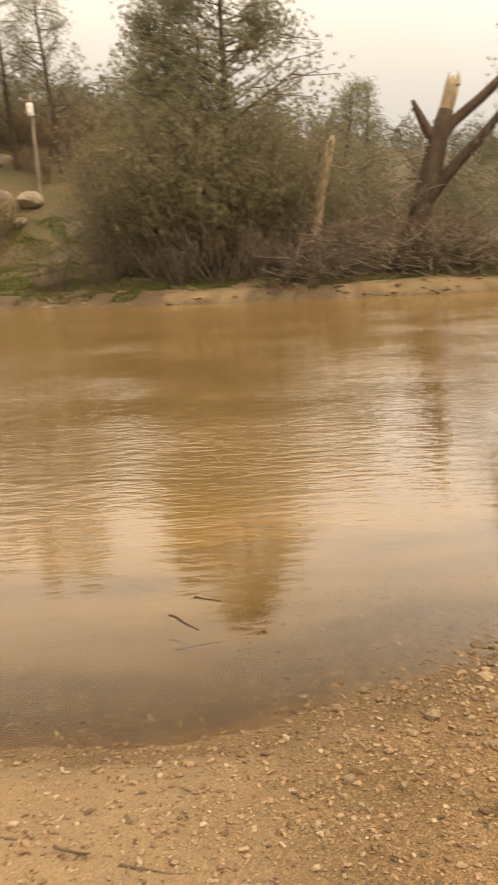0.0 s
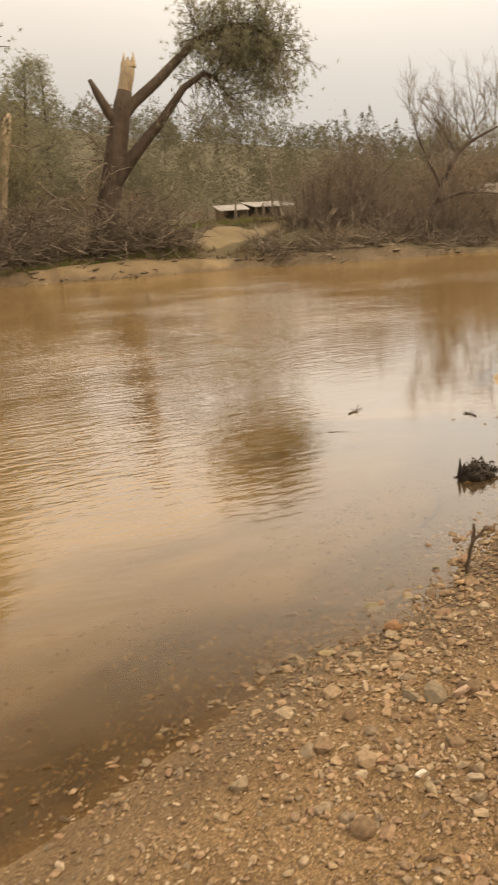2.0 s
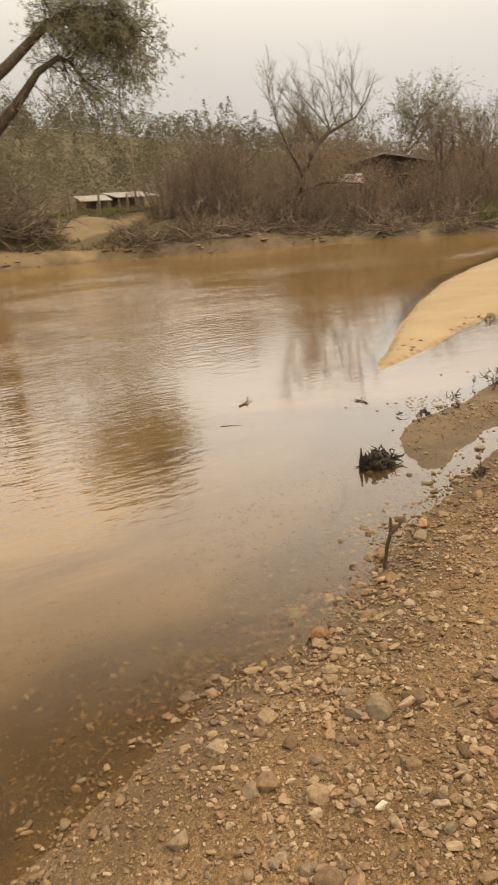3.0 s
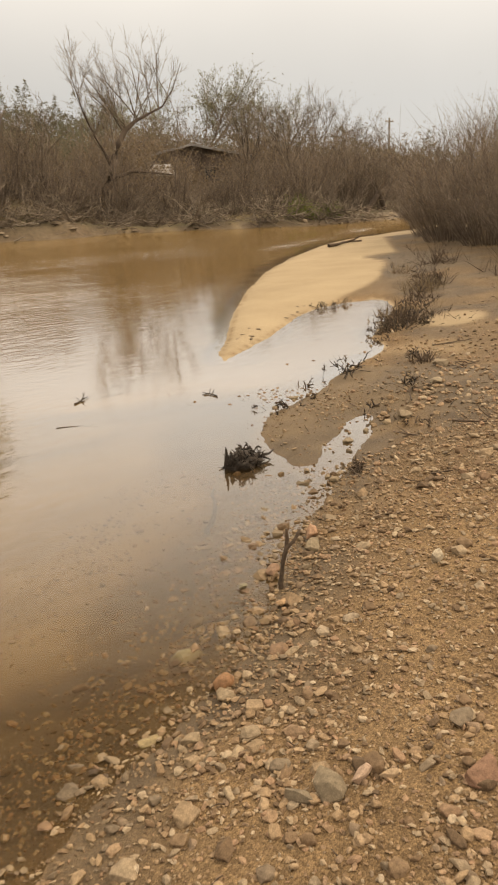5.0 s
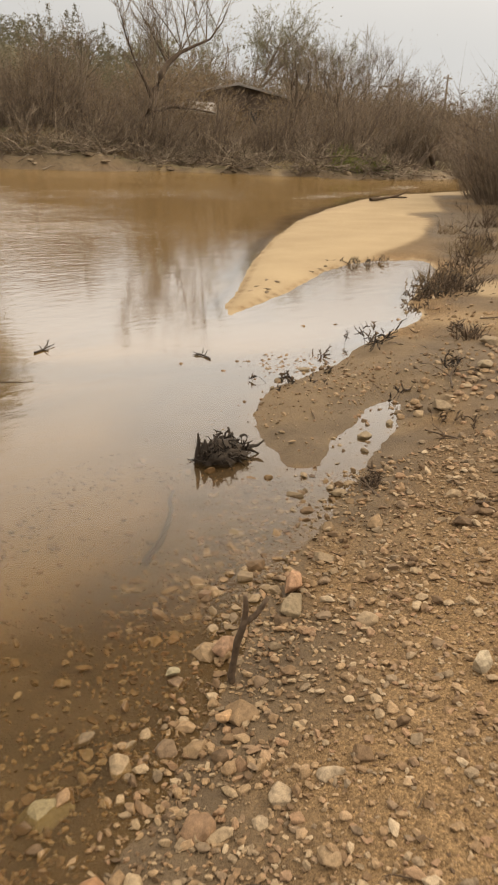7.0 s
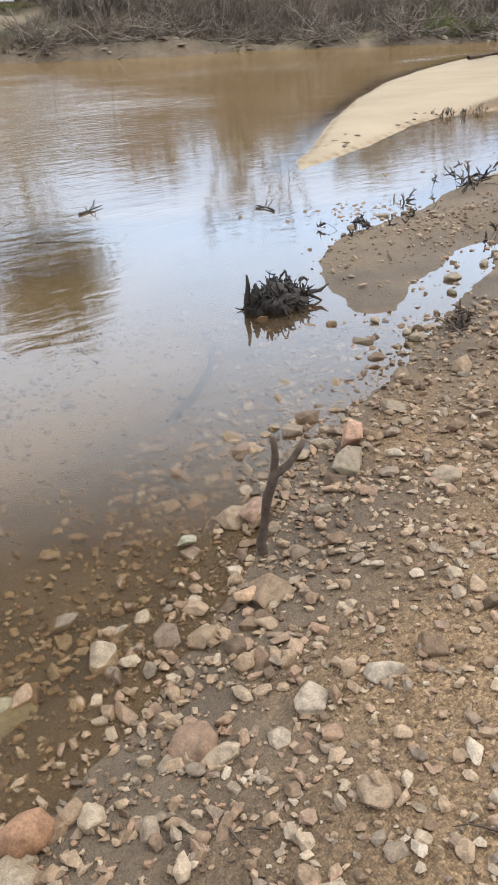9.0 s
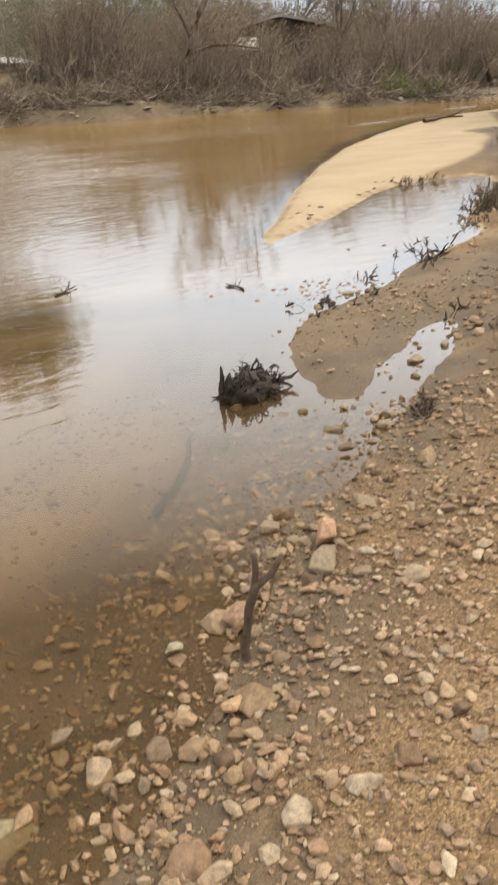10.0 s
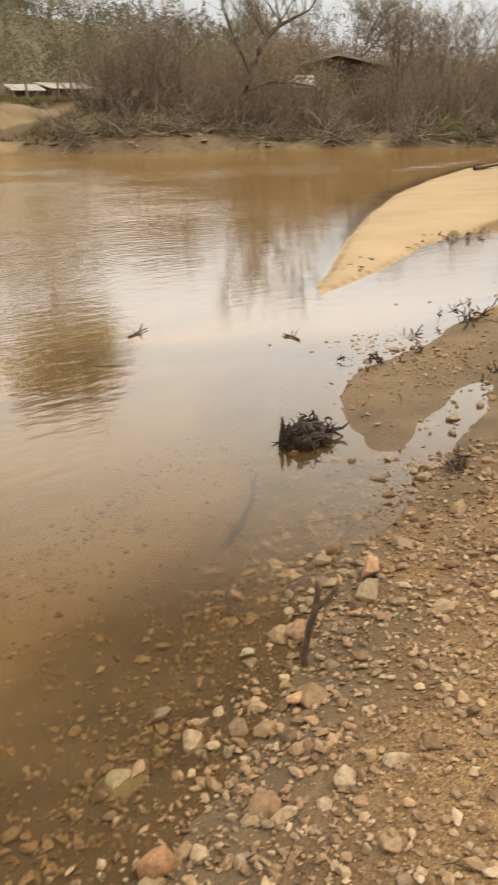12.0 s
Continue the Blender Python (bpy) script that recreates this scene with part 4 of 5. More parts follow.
# -- the near bank's thicket down the river --
near_willow = leafy_shrub("willow_thicket", 3.3, 3.4, 15, "tall brown leafless willow thicket on the near bank", M_DRYLEAF, 130, 0.06, 0.35, "near bank willows", 3, 0.012, (14, 20))
spots = [(21.2, 15.6, 0.85, 0), (19.0, 13.6, 0.95, 50), (17.6, 11.6, 0.9, 100), (16.0, 9.6, 0.85, 150), (14.2, 7.6, 0.8, 200), (22.5, 13.5, 1.15, 250), (20.5, 11.0, 1.15, 300),
         (18.6, 8.6, 1.1, 20), (16.8, 6.4, 1.05, 80), (24.5, 16.5, 1.15, 140), (15.0, 4.4, 1.0, 60), (13.2, 5.4, 0.7, 30), (28.0, 17.0, 1.3, 90), (25.0, 11.0, 1.4, 10), (33, 19, 1.4, 180), (22, 7, 1.4, 220), (40, 21, 1.5, 70)]
strew(near_willow, spots)


def stone_shape(seed, points=14, bevel=0.0, flat=0.62, blocky=0.45):
    """Broken stone: the hull of a few points between a ball and a block, its edges worn down."""
    rng = np.random.default_rng(seed)
    d = rng.normal(size=(points * 12, 3))
    d /= np.linalg.norm(d, axis=1)[:, None]
    keep = [d[0]]
    for q in d[1:]:                                          # points well apart from one another
        if len(keep) < points and min(np.linalg.norm(q - k) for k in keep) > 1.9 / math.sqrt(points):
            keep.append(q)
    v = np.array(keep)
    v = v * (1 - blocky) + blocky * v / np.abs(v).max(axis=1)[:, None]
    v *= rng.uniform(0.86, 1.08, (len(v), 1))
    bm = bmesh.new()
    for q in v:
        bm.verts.new(q)
    hull = bmesh.ops.convex_hull(bm, input=bm.verts)
    bmesh.ops.delete(bm, geom=[g for g in set(hull["geom_interior"] + hull["geom_unused"]) if isinstance(g, bmesh.types.BMVert)], context="VERTS")
    bmesh.ops.dissolve_limit(bm, angle_limit=radians(16), verts=bm.verts, edges=bm.edges)
    if bevel:
        bmesh.ops.bevel(bm, geom=bm.edges[:], offset=bevel, segments=2 if bevel > 0.105 else 1, profile=0.6, affect="EDGES", clamp_overlap=True)
    bmesh.ops.triangulate(bm, faces=bm.faces)
    bm.verts.index_update()
    v = np.array([q.co[:] for q in bm.verts])
    f = np.array([[q.index for q in face.verts] for face in bm.faces])
    bm.free()
    return v * np.array([1.0, rng.uniform(0.62, 0.95), flat * rng.uniform(0.75, 1.15)]), f


def hillside_rocks():
    """Pale weathered outcrops on the slope."""
    rng = np.random.default_rng(93)
    for i in range(26):
        x, y = rng.uniform(-26, -5), rng.uniform(54, 92)
        v, f = stone_shape(960 + i, 26, 0.07, 0.9, 0.5)
        rock = Soup()
        rock.put(v, f)
        me = rock.mesh("outcrop", M_OUTCROP, False)
        ob = new("outcrop", me)
        r = rng.uniform(0.5, 1.5)
        ob.matrix_world = pose(x, y, rest(x, y), 0, 0, rng.uniform(0, 360)) @ Matrix.Diagonal((r * 1.6, r, r * 0.7, 1))
        tagged(ob, "pale weathered rock outcrop on the dry hillside", "rock", "hillside rocks")


M_OUTCROP = mat_varied("weathered_outcrop", [(0, (0.24, 0.20, 0.15)), (1, (0.32, 0.27, 0.21))], 0.9, 6.0, 0.6, 0.05)
hillside_rocks()


# ---- the house and sheds beyond the far bank ----
def gable_house(x, y, label):
    z = rest(x, y)
    e = thing("house", x, y, z, label, "house", rz=-38)
    walls, roof = Soup(), Soup()
    w, l, h, rise, eave = 3.7, 5.2, 2.7, 0.75, 0.45
    walls.box((-w, -l, -0.3), (w, l, h))
    walls.put([(-w, -l, h), (w, -l, h), (0, -l, h + rise), (-w, -l + 0.2, h), (w, -l + 0.2, h), (0, -l + 0.2, h + rise)], [(0, 1, 2), (3, 5, 4)])
    part("wall", walls, M_WALL, e, "dark brown walls", False)
    for sx in (-1, 1):
        s = Soup()
        k = rise / w
        a, b = (w + eave) * sx, 0.0
        z0, z1 = h - eave * k, h + rise
        y0, y1 = -l - 0.5, l + 0.5
        s.put([(a, y0, z0), (b, y0, z1), (b, y1, z1), (a, y1, z0), (a, y0, z0 + 0.14), (b, y0, z1 + 0.14), (b, y1, z1 + 0.14), (a, y1, z0 + 0.14)],
              [(0, 1, 2, 3), (4, 7, 6, 5), (0, 4, 5, 1), (1, 5, 6, 2), (2, 6, 7, 3), (3, 7, 4, 0)])
        part("roof", s, M_ROOF, e, "pale grey roof slope", False)
    for px, pz in ((-1.6, 1.5), (1.4, 1.5)):
        s = Soup()
        s.box((px - 0.5, -l - 0.04, pz - 0.5), (px + 0.5, -l + 0.02, pz + 0.5))
        win = part("window", s, M_GLASS, e, "dark window pane", False)
        f = Soup()
        for lo, hi in (((px - 0.58, -l - 0.07, pz - 0.58), (px + 0.58, -l, pz - 0.5)), ((px - 0.58, -l - 0.07, pz + 0.5), (px + 0.58, -l, pz + 0.58)),
                       ((px - 0.58, -l - 0.07, pz - 0.5), (px - 0.5, -l, pz + 0.5)), ((px + 0.5, -l - 0.07, pz - 0.5), (px + 0.58, -l, pz + 0.5))):
            f.box(lo, hi)
        part("frame", f, M_POST, win, "", False)
    return e


def carport(x, y, w, d, h, rz, label):
    z = rest(x, y)
    e = thing("carport", x, y, z, label, "shed", "sheds", rz)
    s = Soup()
    s.put([(-w, -d, h), (w, -d, h), (w, d, h + 0.7), (-w, d, h + 0.7), (-w, -d, h + 0.1), (w, -d, h + 0.1), (w, d, h + 0.8), (-w, d, h + 0.8)],
          [(0, 3, 2, 1), (4, 5, 6, 7), (0, 1, 5, 4), (1, 2, 6, 5), (2, 3, 7, 6), (3, 0, 4, 7)])
    part("roof", s, M_ROOF, e, "pale sheet roof", False)
    b = Soup()
    b.box((-w + 0.2, d - 0.3, -0.3), (w - 0.2, d - 0.15, h + 0.6))
    part("back_wall", b, M_WALL, e, "", False)
    for px in (-w + 0.3, 0, w - 0.3):
        p = Soup()
        p.tube([(px, -d + 0.2, -0.3), (px, -d + 0.2, h + 0.05)], [0.09, 0.09], 6)
        part("post", p, M_POST, e)


gable_house(40.6, 50.6, "dark brown gabled house with a pale roof among trees")
carport(37.6, 95, 2.9, 2.2, 1.4, 5, "pale-roofed open shed on the far flat")
carport(32.4, 94, 1.9, 1.6, 1.2, -4, "low pale-roofed shed on the far flat")
carport(31.5, 45.0, 2.4, 1.4, 1.9, -30, "lean-to with a pale roof beside the house")


def utility_pole(x, y, h, label, drum=True):
    e = thing("utility_pole", x, y, rest(x, y) - 0.3, label, "utility pole", "utility poles")
    s = Soup()
    s.tube([(0, 0, 0), (0, 0, h)], [0.16, 0.11], 8)
    part("pole", s, M_POST, e, "weathered wooden pole")
    a = Soup()
    a.box((-0.9, -0.06, h - 0.5), (0.9, 0.06, h - 0.36))
    part("crossarm", a, M_POST, e, "", False)
    for px in (-0.75, 0.0, 0.75):
        i = Soup()
        i.tube([(px, 0, h - 0.36), (px, 0, h - 0.2)], [0.05, 0.035], 6)
        part("insulator", i, M_PALE, e)
    if drum:
        t = Soup()
        t.tube([(0.0, -0.36, h - 1.6), (0.0, -0.36, h - 0.75)], [0.24, 0.24], 10)
        part("transformer", t, M_PALE, e, "pale grey transformer drum")


utility_pole(-17.2, 62, 7.2, "wooden utility pole with a pale transformer on the hillside")
utility_pole(96, 73.5, 11.2 - rest(96, 73.5), "distant wooden utility pole above the thicket", False)
utility_pole(37, 92, 8.0, "distant wooden utility pole before the woods", False)


def fence_post(x, y):
    e = thing("fence_post", x, y, rest(x, y) - 0.2, "weathered wooden fence post on the far flat", "fence post", "fence posts")
    s = Soup()
    s.tube([(0, 0, 0), (0.02, 0, 1.5)], [0.08, 0.07], 6)
    part("post", s, M_POST, e)
    return e


for i in range(14):
    fence_post(4 + i * 2.1, 52.0 + 0.2 * i)


# ---- grass and weeds ----
def grass_stuff(name, boxes, label, material, per_m2, height, seed):
    rng = np.random.default_rng(seed)
    s = Soup()
    for x0, x1, y0, y1 in boxes:
        n = int((x1 - x0) * (y1 - y0) * per_m2)
        x, y = rng.uniform(x0, x1, n), rng.uniform(y0, y1, n)
        z, dn, df = ground_at(x, y)
        k = (df > 0.3) & (clearing_at(x, y) < 0.3) & (wob(x, y, 1.3, 2.0) > -0.35)
        s.blades(np.stack([x, y, z - 0.02], 1)[k], 7, height, height * 0.14, rng, 1.6)
    tagged(new(name, s.mesh(name, material, False)), label, "grass", kind="stuff")


grass_stuff("grass", [(-14, -2.6, 40.4, 45.5), (-20, -8, 43.0, 50), (2, 11, 37.9, 39.2), (8, 27, 42.6, 52), (-9.5, 3, 38.8, 41.2), (-9.0, -4.6, 38.9, 41.0), (-19.5, -12.5, 52, 58)], "short green grass on the far bank", M_GRASS, 60, 0.22, 101)
grass_stuff("dry_weeds", [(-13, 0, 39.6, 44), (0, 13, 37.8, 42), (13, 27, 36, 46)], "dry brown weeds along the far bank", M_DRYLEAF, 16, 0.34, 102)


def bank_debris():
    """Clods, stones, roots and drifted sticks strewn along the foot of the far bank."""
    rng = np.random.default_rng(111)
    n = 5200
    x = rng.uniform(-16, 46, n)
    y = rng.uniform(26, 46, n)
    z, dn, df = ground_at(x, y)
    k = (df > -0.25) & (df < 2.2) & (rng.random(n) < 0.25 + 0.75 * smooth01(wob(x, y, 0.9, 7.0), -0.4, 0.4))
    sticks, clods = Soup(), Soup()
    shapes = [stone_shape(900 + i, 10) for i in range(6)]
    for i, (px, py, pz) in enumerate(zip(x[k], y[k], z[k])):
        if i % 2:
            a = rng.uniform(0, 2 * np.pi)
            pts, _ = curve_line((px, py, max(pz, 0) + 0.02), (math.cos(a), math.sin(a) * 0.6, rng.uniform(0.0, 0.5)), rng.uniform(0.3, 1.3), 4, 0.25, 0.0, rng)
            sticks.tube(pts, np.array([1.0, 0.8, 0.6, 0.3]) * rng.uniform(0.012, 0.035), 4)
        else:
            v, f = shapes[rng.integers(0, 6)]
            clods.put(v * rng.uniform(0.05, 0.22) * np.array([1.4, 1, 0.8]) + np.array([px, py, pz + 0.03]), f)
    for name, soup, material, label in (("bank_sticks", sticks, M_DEADWOOD, "grey drifted sticks and roots"), ("bank_clods", clods, M_CLOD, "brown clods and stones")):
        ob = new(name, soup.mesh(name, material, False))
        ob.parent = ground
        tagged(ob, label, kind="stuff")


# ---- driftwood, roots and weeds at the near shore ----
def root_clump(x, y, label):
    """Black sodden root ball standing in the shallows: a matted body, curled stubs on its crown, one tall stub and one long side root."""
    rng = np.random.default_rng(5)
    e = thing("root_clump", x, y, -0.05, label, "driftwood")
    core, roots, tall, side = Soup(), Soup(), Soup(), Soup()
    bm = bmesh.new()
    bmesh.ops.create_icosphere(bm, subdivisions=4, radius=1.0)
    v = np.array([q.co[:] for q in bm.verts])
    f = np.array([[q.index for q in face.verts] for face in bm.faces])
    bm.free()
    lump = np.array([0.22 * noise.noise(Vector(q) * 2.1) + 0.16 * noise.noise(Vector(q) * 5.5) + 0.10 * noise.noise(Vector(q) * 11.0) for q in v])
    core.put(v * (1 + lump[:, None]) * np.array([0.125, 0.085, 0.078]) + np.array([0, 0, 0.058]) - np.maximum(v[:, :1], 0) * np.array([0, 0, 0.02]), f)
    for i in range(150):                                      # roots that cling to the body and hang over its edge
        az, up = rng.uniform(0, 2 * np.pi), rng.uniform(0.0, 1.0)
        n = np.array([math.cos(az) * math.sqrt(1 - up * up), math.sin(az) * math.sqrt(1 - up * up), up])
        p = n * np.array([0.12, 0.082, 0.075]) + np.array([0, 0, 0.058 - 0.02 * max(n[0], 0)])
        t = np.cross(n, rng.normal(size=3))
        limb(roots, p * 0.96, t + n * 0.25, rng.uniform(0.04, 0.10), rng.uniform(0.003, 0.0065), 0.0015, 7, 0.32, -0.06, rng, 5)
    for i in range(34):                                       # curled stubs standing up along the crown
        p = np.array([rng.uniform(-0.10, 0.11), rng.normal() * 0.035, 0.112 + rng.uniform(-0.03, 0.01)])
        limb(roots, p, (rng.normal() * 0.5 + 0.2, rng.normal() * 0.4, 1.0), rng.uniform(0.03, 0.065), rng.uniform(0.006, 0.009), 0.004, 6, 0.42, 0, rng, 6)
    tall.tube([(-0.125, 0.02, 0.02), (-0.128, 0.02, 0.09), (-0.118, 0.022, 0.14), (-0.124, 0.02, 0.185)], [0.014, 0.012, 0.009, 0.004], 7)
    tall.tube([(-0.105, 0.0, 0.09), (-0.098, 0.0, 0.13), (-0.102, 0.0, 0.155)], [0.016, 0.012, 0.004], 6)
    side.tube([(0.09, -0.02, 0.07), (0.13, -0.035, 0.085), (0.17, -0.045, 0.085), (0.205, -0.05, 0.105)], [0.013, 0.010, 0.007, 0.003], 6)
    side.tube([(0.12, -0.03, 0.08), (0.14, -0.05, 0.065), (0.165, -0.06, 0.05)], [0.009, 0.006, 0.003], 5)
    part("core", core, M_WETWOOD, e)
    tagged(part("root_mass", roots, M_WETWOOD, e, "curled black roots"), kind="stuff")
    part("tall_stub", tall, M_WETWOOD, e)
    part("side_root", side, M_WETWOOD, e)
    return e


def forked_stick(x, y, label):
    e = thing("forked_stick", x, y, rest(x, y) - 0.03, label, "stick")
    s = Soup()
    s.tube([(0, 0, 0), (-0.004, 0.01, 0.05), (0.008, 0.012, 0.10), (0.012, 0.008, 0.15), (0.02, 0.0, 0.19), (0.026, -0.004, 0.225)],
           [0.0095, 0.0105, 0.0085, 0.0098, 0.0095, 0.0088], 8)
    part("stem", s, M_STICK, e, "dark brown upright stem")
    for pts in ([(0.024, -0.002, 0.215), (0.024, -0.008, 0.25), (0.020, -0.01, 0.275), (0.016, -0.012, 0.295)],
                [(0.024, -0.002, 0.205), (0.048, -0.02, 0.232), (0.06, -0.03, 0.258), (0.07, -0.036, 0.282)]):
        b = Soup()
        b.tube(pts, [0.0088, 0.0075, 0.0068, 0.0056], 7)
        part("prong", b, M_STICK, e)


M_CLOD = mat_varied("bank_clod", [(0, (0.11, 0.082, 0.055)), (0.6, (0.19, 0.145, 0.10)), (1, (0.30, 0.24, 0.17))], 0.9, 8.0, 0.5, 0.02, island=True)
bank_debris()
root_clump(3.31, 4.99, "black sodden root clump standing in shallow water")
forked_stick(2.35, 3.73, "brown forked stick standing upright at the waterline")


def drift_twig(name, x, y, z, length, r, rz, seed, label, material=M_WETWOOD, kids=3, lift=0.0):
    rng = np.random.default_rng(seed)
    e = thing(name, x, y, z, label, "driftwood", "drift twigs", rz)
    s = Soup()
    pts, d = curve_line((-length / 2, 0, 0), (1, 0, lift), length, 8, 0.12, 0.0, rng)
    pts[:, 2] *= 0.12
    s.tube(pts, np.linspace(r, r * 0.4, 8), 5)
    part("stem", s, material, e)
    for _ in range(kids):
        b = Soup()
        q = pts[rng.integers(2, 7)]
        limb(b, q, (rng.uniform(0.2, 1), rng.normal() * 0.7, rng.uniform(0.0, 0.3)), length * rng.uniform(0.2, 0.45), r * 0.6, r * 0.25, 5, 0.2, 0.0, rng, 4)
        part("side_twig", b, material, e)


drift_twig("floating_twig", 3.54, 7.14, 0.006, 0.24, 0.007, 15, 1, "small dark twig floating on the river", kids=4)
drift_twig("floating_twig", 4.33, 6.46, 0.006, 0.2, 0.007, 70, 2, "small dark twig caught in the shallows", kids=5)
drift_twig("floating_twig", 3.12, 6.59, -0.004, 0.3, 0.010, -10, 3, "thin sodden twig barely breaking the surface", kids=0)
for i, (x0, y0, x1, y1) in enumerate([(-0.26, 4.00, -0.10, 3.93), (-0.37, 3.78, -0.15, 3.66), (-0.34, 3.52, -0.21, 3.51), (-0.30, 3.41, -0.05, 3.41), (-0.68, 4.24, -0.56, 4.15), (-0.5, 4.83, -0.42, 4.80),
                                     (-0.12, 4.47, -0.03, 4.44), (0.48, 5.12, 0.56, 5.10), (0.6, 5.25, 0.67, 5.22), (0.63, 4.98, 0.70, 4.96), (-1.5, 5.56, -1.36, 5.52), (-1.26, 5.50, -1.1, 5.5),
                                     (0.9, 4.42, 0.95, 4.41), (0.33, 4.08, 0.38, 4.07), (-0.92, 4.73, -0.85, 4.71), (-3.5, 9.27, -3.3, 9.25), (-1.05, 7.2, -0.9, 7.22)] ):
    drift_twig("sunken_twig", (x0 + x1) / 2, (y0 + y1) / 2, -0.006, math.hypot(x1 - x0, y1 - y0), 0.012 if i in (0, 1) else 0.006, math.degrees(math.atan2(y1 - y0, x1 - x0)), 60 + i,
               "dark sodden twig drifting just under the surface", M_WETWOOD, 0)
drift_twig("sunken_log", 2.76, 4.64, -0.035, 0.62, 0.016, 41, 90, "dark waterlogged branch lying in the shallows", M_WETWOOD, 0)
drift_twig("dead_branch", -0.62, 2.08, rest(-0.62, 2.08) + 0.005, 0.68, 0.0065, 0, 4, "thin brown stick lying on the coarse sand", M_STICK, 0)
drift_twig("dead_branch", -0.13, 1.87, rest(-0.13, 1.87) + 0.004, 0.26, 0.0055, -8, 5, "thin curved brown twig lying on the sand", M_STICK, 0)
drift_twig("dead_branch", -0.42, 1.92, rest(-0.42, 1.92) + 0.01, 0.12, 0.006, -40, 6, "broken twig lying on the sand", M_STICK, 3)
for i, (x, y, ln, rz) in enumerate([(5.1, 5.02, 0.5, 30), (3.56, 4.32, 0.22, 60), (3.68, 3.85, 0.12, -30), (5.6, 4.4, 0.4, 80), (6.0, 5.2, 0.5, 10), (7.0, 5.9, 0.5, -20),
                                    (4.6, 4.2, 0.3, -50), (5.3, 3.9, 0.35, 25), (9.0, 6.4, 0.6, 40), (8.4, 5.0, 0.7, 5), (4.25, 4.45, 0.25, 95), (6.5, 4.6, 0.4, 130)]):
    drift_twig("dead_branch", x, y, rest(x, y) + 0.010, ln, 0.007, rz, 20 + i, "weathered twig lying on the bank soil", M_STICK, 4, 0.05)
drift_twig("bar_log", 18.1, 16.4, rest(18.1, 16.4) + 0.05, 2.4, 0.05, 12, 50, "dark drift log lying on the sandbar", M_STICK, 2)


def dead_weed(x, y, h, n, seed, label, wid=0.12):
    """Tuft of dark dead stems and curled leaves."""
    rng = np.random.default_rng(seed)
    e = thing("dead_weed", x, y, rest(x, y) - 0.02, label, "weed", "dead weeds")
    s, l, tips = Soup(), Soup(), []
    grassy = h >= 0.2 and n > 9
    if grassy:
        c = np.stack([rng.normal(size=n * 2) * wid * 0.8, rng.normal(size=n * 2) * wid * 0.5, np.zeros(n * 2)], 1)
        l.blades(c, 3, h * 0.8, 0.012, rng, 1.4)
    for _ in range(n // 4 if grassy else n):
        p = (rng.normal() * wid * 0.5, rng.normal() * wid * 0.5, 0)
        fork(s, p, (rng.normal() * 0.4, rng.normal() * 0.4, 1), h * rng.uniform(0.4, 0.95), 0.0017, 1, rng, tips, 0.6, (2, 4), 0.2, -0.05, 0.4, 0.6)
    tips = np.array(tips)
    l.blades(tips[rng.random(len(tips)) < 0.5], 1, 0.03 + 0.06 * h, 0.010, rng, 0.2)
    tagged(part("stalk_tuft", s, M_STICK if seed % 2 else M_WETWOOD, e), kind="stuff")
    tagged(part("foliage", l, M_STICK if seed % 3 else M_DRYLEAF, e, "dark curled dead leaves", False), kind="stuff")


for i, (x, y, h, n, w) in enumerate([(5.42, 6.05, 0.36, 7, 0.10), (5.58, 6.08, 0.16, 6, 0.10), (4.33, 5.62, 0.13, 10, 0.12), (4.36, 5.38, 0.10, 2, 0.02), (4.66, 5.65, 0.13, 3, 0.03), (4.95, 6.05, 0.18, 3, 0.04),
                                     (8.55, 8.95, 0.16, 22, 0.26), (8.95, 9.02, 0.12, 12, 0.14), (6.95, 7.52, 0.16, 3, 0.08), (7.25, 6.95, 0.12, 24, 0.20), (7.45, 7.0, 0.16, 36, 0.22), (7.75, 7.05, 0.20, 44, 0.24), (8.1, 7.2, 0.22, 48, 0.28), (8.3, 7.45, 0.20, 30, 0.26), (7.9, 6.9, 0.12, 24, 0.22), (6.9, 6.75, 0.10, 14, 0.14),
                                     (8.5, 7.55, 0.22, 26, 0.24), (9.0, 7.8, 0.24, 20, 0.24), (9.6, 8.1, 0.26, 22, 0.25), (10.3, 8.5, 0.42, 30, 0.22), (10.8, 8.75, 0.45, 26, 0.22), (11.6, 9.3, 0.3, 12, 0.25),
                                     (12.0, 10.1, 0.4, 14, 0.2), (13.5, 10.4, 0.7, 22, 0.3), (8.9, 8.2, 0.14, 10, 0.2), (9.2, 8.6, 0.12, 12, 0.25), (4.64, 5.1, 0.16, 3, 0.03), (3.60, 4.36, 0.09, 14, 0.06), (5.2, 5.1, 0.14, 8, 0.12),
                                     (6.1, 5.65, 0.2, 14, 0.10), (6.3, 5.85, 0.14, 8, 0.10), (4.45, 4.5, 0.10, 8, 0.12), (4.72, 6.2, 0.10, 3, 0.05), (12.8, 8.4, 0.7, 18, 0.4), (14.0, 9.0, 0.8, 18, 0.4)]):
    dead_weed(x, y, h, n, 200 + i, "dark dead weed tuft rooted in wet mud", w)


